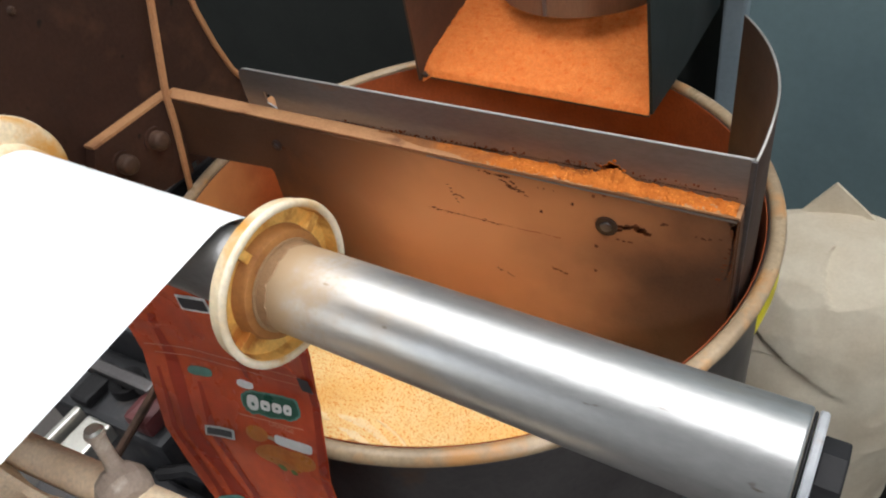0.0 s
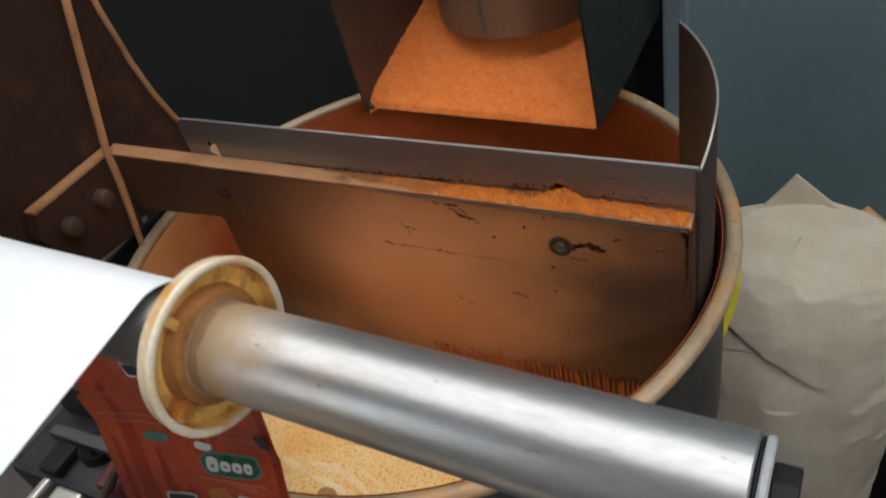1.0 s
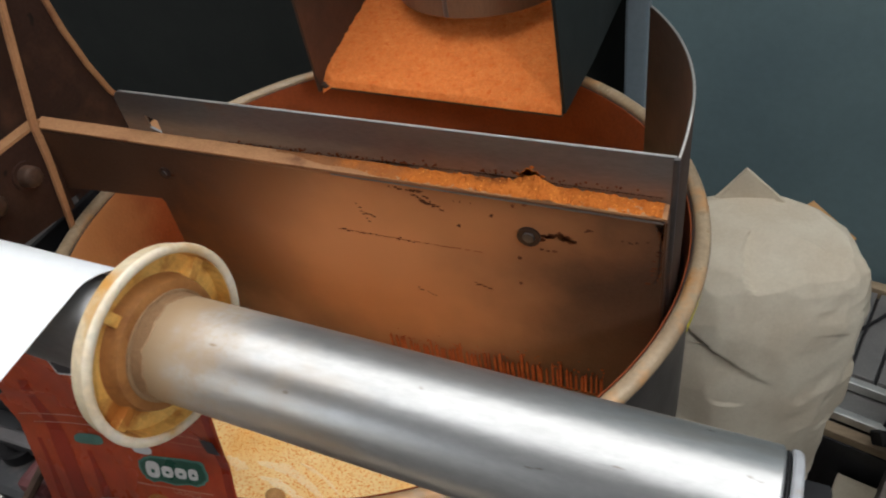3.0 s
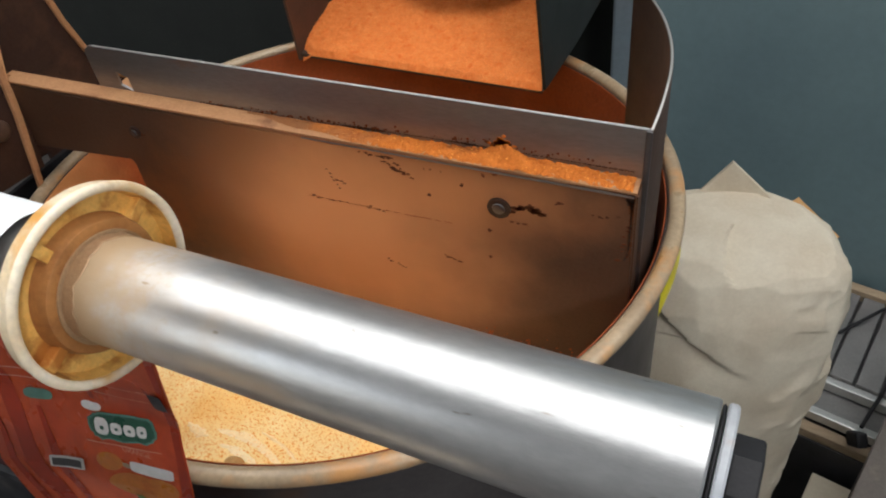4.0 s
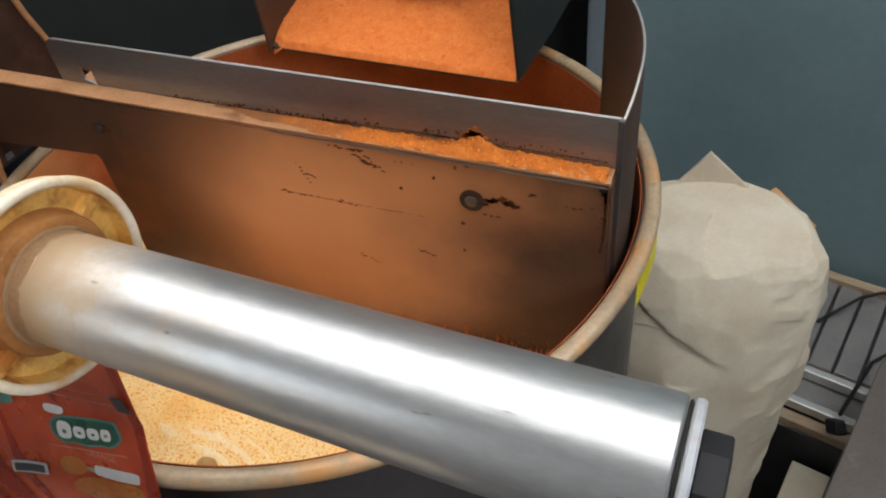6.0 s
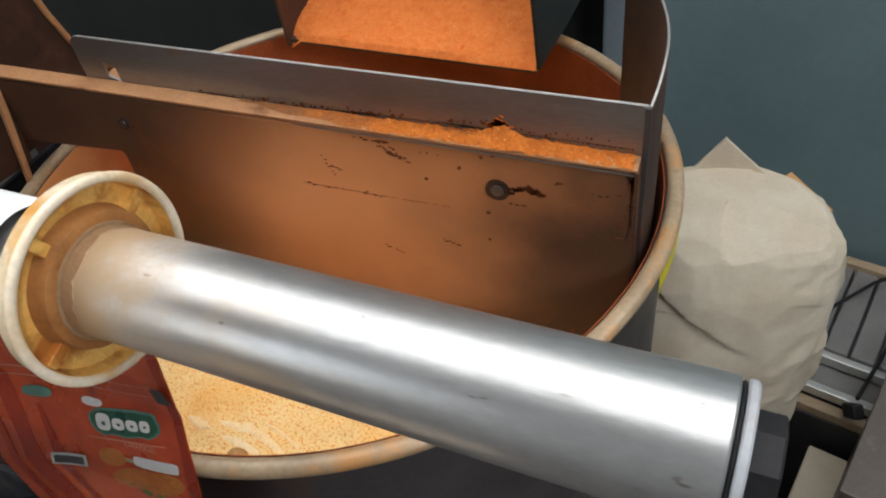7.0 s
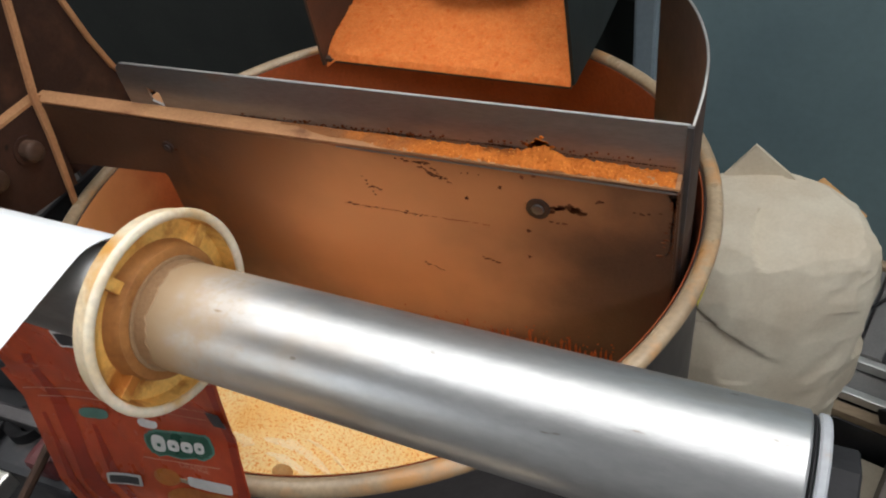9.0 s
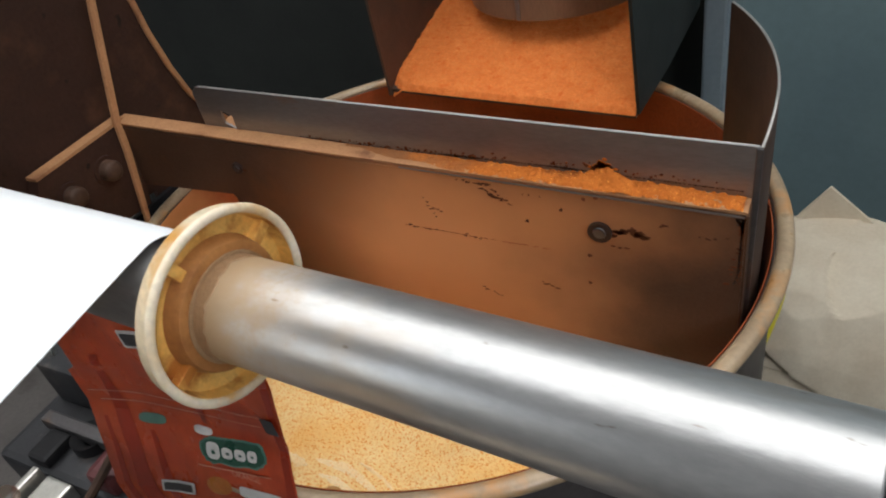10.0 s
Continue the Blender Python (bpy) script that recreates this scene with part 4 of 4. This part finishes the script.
# ---- paper sack and clutter beyond the drum ----
def sack():
    t = thing("paper_sack", V(1.25, 1.5, -4.4), "tall crumpled beige paper sack standing on the floor", "sack")
    cx, cy = 1.19, 1.6

    def ridge(p, sc, seed):
        return 1.0 - 2.0 * abs(fuzz(p, sc, seed))

    def form(u, v):
        """The filled sack before creasing: upright, one side bulging over the foot, a domed top sloping to the front."""
        a = 2 * math.pi * u
        c, s = math.cos(a), math.sin(a)
        if v < 0.3:
            kx = kf = 0.94 + 0.06 * v / 0.3
            z = -4.4 + v / 0.3 * 1.5
        else:
            h = (v - 0.3) / 0.7
            kx, kf = max(0.0, 1 - h ** 5.5) ** 0.55, max(0.0, 1 - h ** 2.3) ** 0.78
            z = -2.9 + 1.65 * math.sin(h * math.pi / 2) ** 0.95
        bulge = max(0.0, min(1.0, (z + 2.38) / 0.12))
        x, y = 0.535 * math.copysign(abs(c) ** 0.85, c), 0.56 * math.copysign(abs(s) ** 0.85, s)
        x, y = 0.92 * x - 0.39 * y, 0.39 * x + 0.92 * y
        x += 0.045 * bulge * max(0.0, min(1.0, (x - 0.15) / 0.3))
        return Vector((cx - 0.03 + x * kx, cy + y * (kf if y < 0 else kx * 0.85), z))
    rng = random.Random(23)
    facets = []
    for _ in range(150):
        u, v = rng.random(), rng.uniform(0.52, 0.94)
        q = form(u, v)
        n = (form(u + 0.01, v) - form(u - 0.01, v)).cross(form(u, v + 0.01) - form(u, v - 0.01)).normalized()
        n = (n + 0.07 * Vector((rng.gauss(0, 1), rng.gauss(0, 1), rng.gauss(0, 1)))).normalized()
        facets.append((q - n * rng.uniform(0.002, 0.016), n))

    def at(u, v):
        p = form(u, v)
        # flat facets pressed into the paper
        for q, n in facets:
            d = (p - q).dot(n)
            if d > 0 and (p - q).length < 0.34:
                p -= n * d
        out = Vector((p.x - cx, p.y - cy, 0.35)).normalized() * min(1.0, 5 * (1 - v))
        rough = max(0.12, min(1.0, (p.x - 1.25) * 3.0))
        p += out * (0.008 * ridge(p, 1.7, 5.0) + rough * (0.014 * ridge(p, 5.0, 3.0) + 0.006 * ridge(p, 13.0, 7.0)))
        # a sharp fold running down across the front
        if p.y < cy and p.x < 1.36:
            line = -1.59 - 0.58 * (p.x - 0.864)
            below = line - p.z
            if 0 < below < 0.4:
                p -= out * 0.08 * math.exp(-below / 0.07) * min(1.0, (1.36 - p.x) * 4)
        return V(*p)
    bm = grid_sheet(180, 300, at)
    bmesh.ops.remove_doubles(bm, verts=bm.verts, dist=1e-4)
    ob = own(t, part("paper", bm, PAPER))
    for p in ob.data.polygons:
        p.use_smooth = True
    ear = bmesh.new()
    prism(ear, [V(0.8, 1.86, -1.52), V(1.09, 1.9, -1.1), V(1.36, 1.88, -1.33), V(1.36, 1.84, -1.6), V(0.8, 1.82, -1.6)], (0.0, 0.02 * S, 0.0))
    own(t, part("folded_ear", ear, PAPER))
    own(t, part("tape_tab", prism(bmesh.new(), [V(1.36, 1.93, -1.39), V(1.45, 2.03, -1.37), V(1.66, 1.79, -1.4), V(1.54, 1.68, -1.43)], (0.0, 0.0, 0.002)), TAPE, label="brown paper tape tab"))


def clutter():
    # low slatted crate against the wall
    c = thing("slatted_crate", (0.6, 0.6, 0.0), "low grey slatted crate with pale pine edges", "crate")
    m = pose(0.40, 0.583, 0.0, 0, 0, -15)
    ln, dp, zt = 0.8, 0.235, 0.36
    own(c, part("body", box((0, 0.0, 0.0), (ln, dp, zt - 0.02), 0.003, m), DRUM_STEEL))
    for i in range(18):
        x0 = 0.008 + i * 0.0415
        own(c, part("slat", box((x0, 0.004, zt - 0.0195), (x0 + 0.036, dp - 0.022, zt - 0.004), 0.0015, m), GREY_METAL))
    own(c, part("rear_board", box((0, dp - 0.02, zt - 0.0195), (ln, dp - 0.001, zt + 0.004), 0.001, m), WOOD))
    own(c, part("front_rail", box((0, -0.012, zt - 0.03), (ln, 0.003, zt - 0.01), 0.002, m), PALE_METAL))
    own(c, part("step_board", box((0, -0.05, zt - 0.05), (ln, -0.0005, zt - 0.035), 0.001, m), GREY_METAL))
    own(c, part("lower_rail", box((0, -0.066, zt - 0.052), (ln, -0.051, zt - 0.033), 0.002, m), PALE_METAL))
    own(c, part("pine_edge", box((0, -0.088, zt - 0.075), (ln, -0.067, zt - 0.056), 0.002, m), WOOD))
    own(c, part("base_panel", box((0, -0.09, 0.0), (ln, -0.001, zt - 0.0755), 0.001, m), GREY_DARK))
    k = thing("cable", (0.62, 0.5, 0.35), "thin black power cable lying over the crate", "cable")
    way = [(0.5, 0.655), (0.53, 0.688), (0.567, 0.72), (0.6, 0.741), (0.66, 0.76), (0.72, 0.73), (0.66, 0.66), (0.585, 0.583), (0.555, 0.51), (0.535, 0.46)]
    own(k, part("cord", pipe([(x, y, zt + 0.003 + (0.012 if i in (2, 3, 4) else 0)) for i, (x, y) in enumerate(way)], 0.0032, 8), BLACK, smooth=True))
    own(k, part("plug", moved(box((-0.009, -0.012, -0.02), (0.009, 0.012, 0.02), 0.004), pose(0.532, 0.445, zt - 0.01, 40, 0, 20)), BLACK))
    b = part("cardboard_carton", box((0.0, 0.0, 0.0), (0.1, 0.2, 0.235), 0.003, pose(0.44, 0.25, 0.0, 0, 0, -15)), PAPER)
    tagged(b, "worn beige cardboard carton on the floor", "carton")
    k = thing("grey_bin", (0.65, 0.35, 0.0), "worn grey-brown steel bin with a dark hand hole", "bin")
    m = pose(0.497, 0.25, 0.0, 0, 0, -17)
    for lo, hi in (((0.0, 0.0, 0.0), (0.006, 0.3, 0.42)), ((0.294, 0.0, 0.0), (0.3, 0.3, 0.42)), ((0.0062, 0.0, 0.0), (0.2938, 0.006, 0.42)), ((0.0062, 0.294, 0.0), (0.2938, 0.3, 0.42))):
        own(k, part("side_panel", box(lo, hi, 0.0015, m), BIN))
    lid = own(k, part("lid", box((-0.003, -0.003, 0.4205), (0.303, 0.303, 0.429), 0.002, m), BIN))
    own(lid, part("hand_hole", box((0.06, 0.13, 0.4292), (0.13, 0.21, 0.431), 0.0005, m), BLACK, label="dark hand hole"))


sack()
clutter()


def background_machine():
    p = thing("dark_cabinet", (-0.65, 0.55, 0.0), "dark speckled enamel cabinet standing behind the drum", "cabinet")
    own(p, part("body", box((-1.25, 0.6, 0.0), (-0.36, 0.88, 2.0), 0.03), DARK_PANEL, smooth=True))
    own(p, part("door", box((-1.2, 0.586, 0.08), (-0.4, 0.5995, 1.95), 0.004), DARK_PANEL))
    g = thing("dark_housing", V(0.3, 1.45, -4.4), "dark enamel machine housing behind the chute", "machine")
    own(g, part("panel", box(V(0.1, 1.42, -4.4), V(0.56, 1.62, 1.4), 0.003), DARK_PANEL))
    # Bright sliver added to stand for a white glint beside the post
    own(g, part("glint_sliver", prism(bmesh.new(), [V(0.505, 1.418, 0.42), V(0.53, 1.418, 0.36), V(0.53, 1.418, 0.5)], (0, -0.01 * S, 0)), ALUMINIUM, label="bright sliver standing for a white glint"))
    q = thing("steel_post", V(0.6, 1.25, -4.4), "grey-blue painted square steel post", "post")
    own(q, part("column", box(V(0.565, 1.2, -4.4), V(0.65, 1.3, 3.0), 0.003), POST_PAINT))
    own(q, part("foot_plate", box(V(0.5, 1.12, -4.4), V(0.72, 1.38, -4.35), 0.002), POST_PAINT))


background_machine()


# ---- machine parts under the film ----
def lower_machine():
    r = thing("dusty_shaft", V(0.2, -1.35, 0.33), "thick round machine shaft covered with beige dust", "shaft")
    bar = [(0, 0), (0.032 * S, 0), (0.036 * S, 0.006 * S), (0.036 * S, 1.1 * S), (0, 1.1 * S)]
    own(r, part("bar", moved(lathe(bar, 32), Matrix.Translation(V(-0.3, -1.37, 0.33)) @ pose(0, 0, 0, 0, 90, 3)), DUST_BEIGE, smooth=True))
    knob = [(0, -0.04 * S), (0.026 * S, -0.04 * S), (0.042 * S, -0.03 * S), (0.049 * S, -0.014 * S), (0.049 * S, 0.014 * S), (0.042 * S, 0.03 * S), (0.026 * S, 0.04 * S), (0, 0.04 * S)]
    k = own(r, part("hex_collar", moved(lathe(knob, 11), Matrix.Translation(V(0.098, -1.35, 0.36)) @ pose(0, 0, 0, 20, 90, 3)), GREY_DUST, label="faceted dusty clamp knob"))
    up = Matrix.Translation(V(0.084, -1.335, 0.4)) @ pose(0, 0, 0, -6, -4, 0)
    own(k, part("pin", moved(lathe([(0, 0), (0.018 * S, 0), (0.014 * S, 0.02 * S), (0.014 * S, 0.08 * S), (0.018 * S, 0.084 * S), (0.018 * S, 0.094 * S), (0, 0.096 * S)], 16), up), GREY_DUST, smooth=True))
    own(k, part("pin_tip", moved(lathe([(0, 0), (0.0165 * S, 0), (0.014 * S, 0.006 * S), (0, 0.008 * S)], 14), up @ pose(0, 0, 0.095 * S)), ALUMINIUM, smooth=True))
    own(k, part("set_screw", moved(lathe([(0, 0.012 * S), (0.008 * S, 0.012 * S), (0.01 * S, 0.008 * S), (0.01 * S, -0.01 * S), (0, -0.01 * S)], 10), Matrix.Translation(V(0.1, -1.4, 0.375)) @ pose(0, 0, 0, 75, 0, 10)), ALUMINIUM, smooth=True))
    f = thing("frame_rail", V(-0.1, -1.5, 0.3), "steel frame rail thickly covered with beige dust", "rail")

    def heap(u, v):
        x, a = -0.6 + 0.95 * u, math.pi * (v - 0.5)
        w = 0.075 + 0.012 * fuzz((x, 0, 0), 6.0, 3)
        return V(x, -1.475 + w * math.sin(a) + 0.02 * fuzz((x, v, 0), 5), 0.33 + 0.05 * math.cos(a) + 0.012 * fuzz((x, v * 2, 0), 7, 2))
    own(f, part("dust_cover", grid_sheet(60, 16, heap), DUST_BEIGE, smooth=True))
    own(f, part("rail", box(V(-0.6, -1.54, 0.2), V(0.35, -1.41, 0.33), 0.003), RUSTY))
    b = thing("drive_block", V(-1.4, -0.7, -1.6), "grey cast drive block with a bright aluminium bracket", "machine")
    own(b, part("casting", box(V(-1.75, -0.86, -1.6), V(-1.0, -0.5, -0.85), 0.008), GREY_DARK))
    own(b, part("top_plate", box(V(-1.7, -0.56, -0.85), V(-1.05, -0.42, -0.62), 0.004), GREY_DARK))
    own(b, part("bore", moved(lathe([(0.03 * S, 0), (0.075 * S, 0), (0.075 * S, 0.05 * S), (0.03 * S, 0.02 * S)], 24), Matrix.Translation(V(-1.36, -0.68, -0.85))), BLACK, smooth=True))
    own(b, part("socket", box(V(-1.55, -0.84, -0.85), V(-1.44, -0.7, -0.8), 0.004), BLACK))
    br = own(b, part("bracket", box(V(-1.4, -1.06, -0.9), V(-1.26, -0.865, -0.82), 0.003), ALUMINIUM))
    own(br, part("flange_strip", box(V(-1.46, -1.06, -0.86), V(-1.425, -0.865, -0.79), 0.002), ALUMINIUM))
    own(br, part("shadow_gap", box(V(-1.4245, -1.06, -0.9), V(-1.401, -0.865, -0.86)), BLACK))
    own(b, part("tray", box(V(-1.3, -1.2, -1.2), V(-0.8, -0.87, -1.1), 0.004), GREY_DARK))
    own(b, part("rod", pipe([V(-1.0, -0.6, -0.62), V(-1.02, -0.66, -0.6), V(-1.08, -0.8, -0.72), V(-1.2, -1.08, -0.95)], 0.018 * S, 8), BOLT, smooth=True))
    own(b, part("motor_cap", box(V(-1.1, -0.76, -1.1), V(-0.84, -0.56, -0.84), 0.008), MAROON))
    own(b, part("hose", pipe([V(-1.05, -0.9, -1.0), V(-0.92, -0.84, -0.98), V(-0.8, -0.83, -1.0)], 0.03 * S, 8), BLACK, smooth=True))
    own(b, part("maroon_cover", box(V(-1.2, -0.84, -0.86), V(-1.06, -0.7, -0.76), 0.008), MAROON, label="maroon painted cover"))
    for x, y in ((-1.66, -0.5), (-1.4, -0.47), (-1.14, -0.48)):
        own(b, part("bolt", moved(lathe([(0, 0.03 * S), (0.02 * S, 0.028 * S), (0.026 * S, 0.0), (0, 0.0)], 6), Matrix.Translation(V(x, y, -0.62))), ALUMINIUM))
    own(b, part("clamp_bar", box(V(-1.62, -0.7, -0.84), V(-1.2, -0.64, -0.78), 0.003), DRUM_STEEL, label="worn steel clamp bar"))
    f = thing("machine_base_unit", V(-1.3, -0.8, -4.4), "dark steel machine base unit under the film", "machine")
    own(f, part("cover", box(V(-2.2, -1.9, -4.4), V(-0.7, -0.35, -1.62), 0.01), DRUM_STEEL))


lower_machine()


def motions():
    """Nothing in the place moves."""


motions()
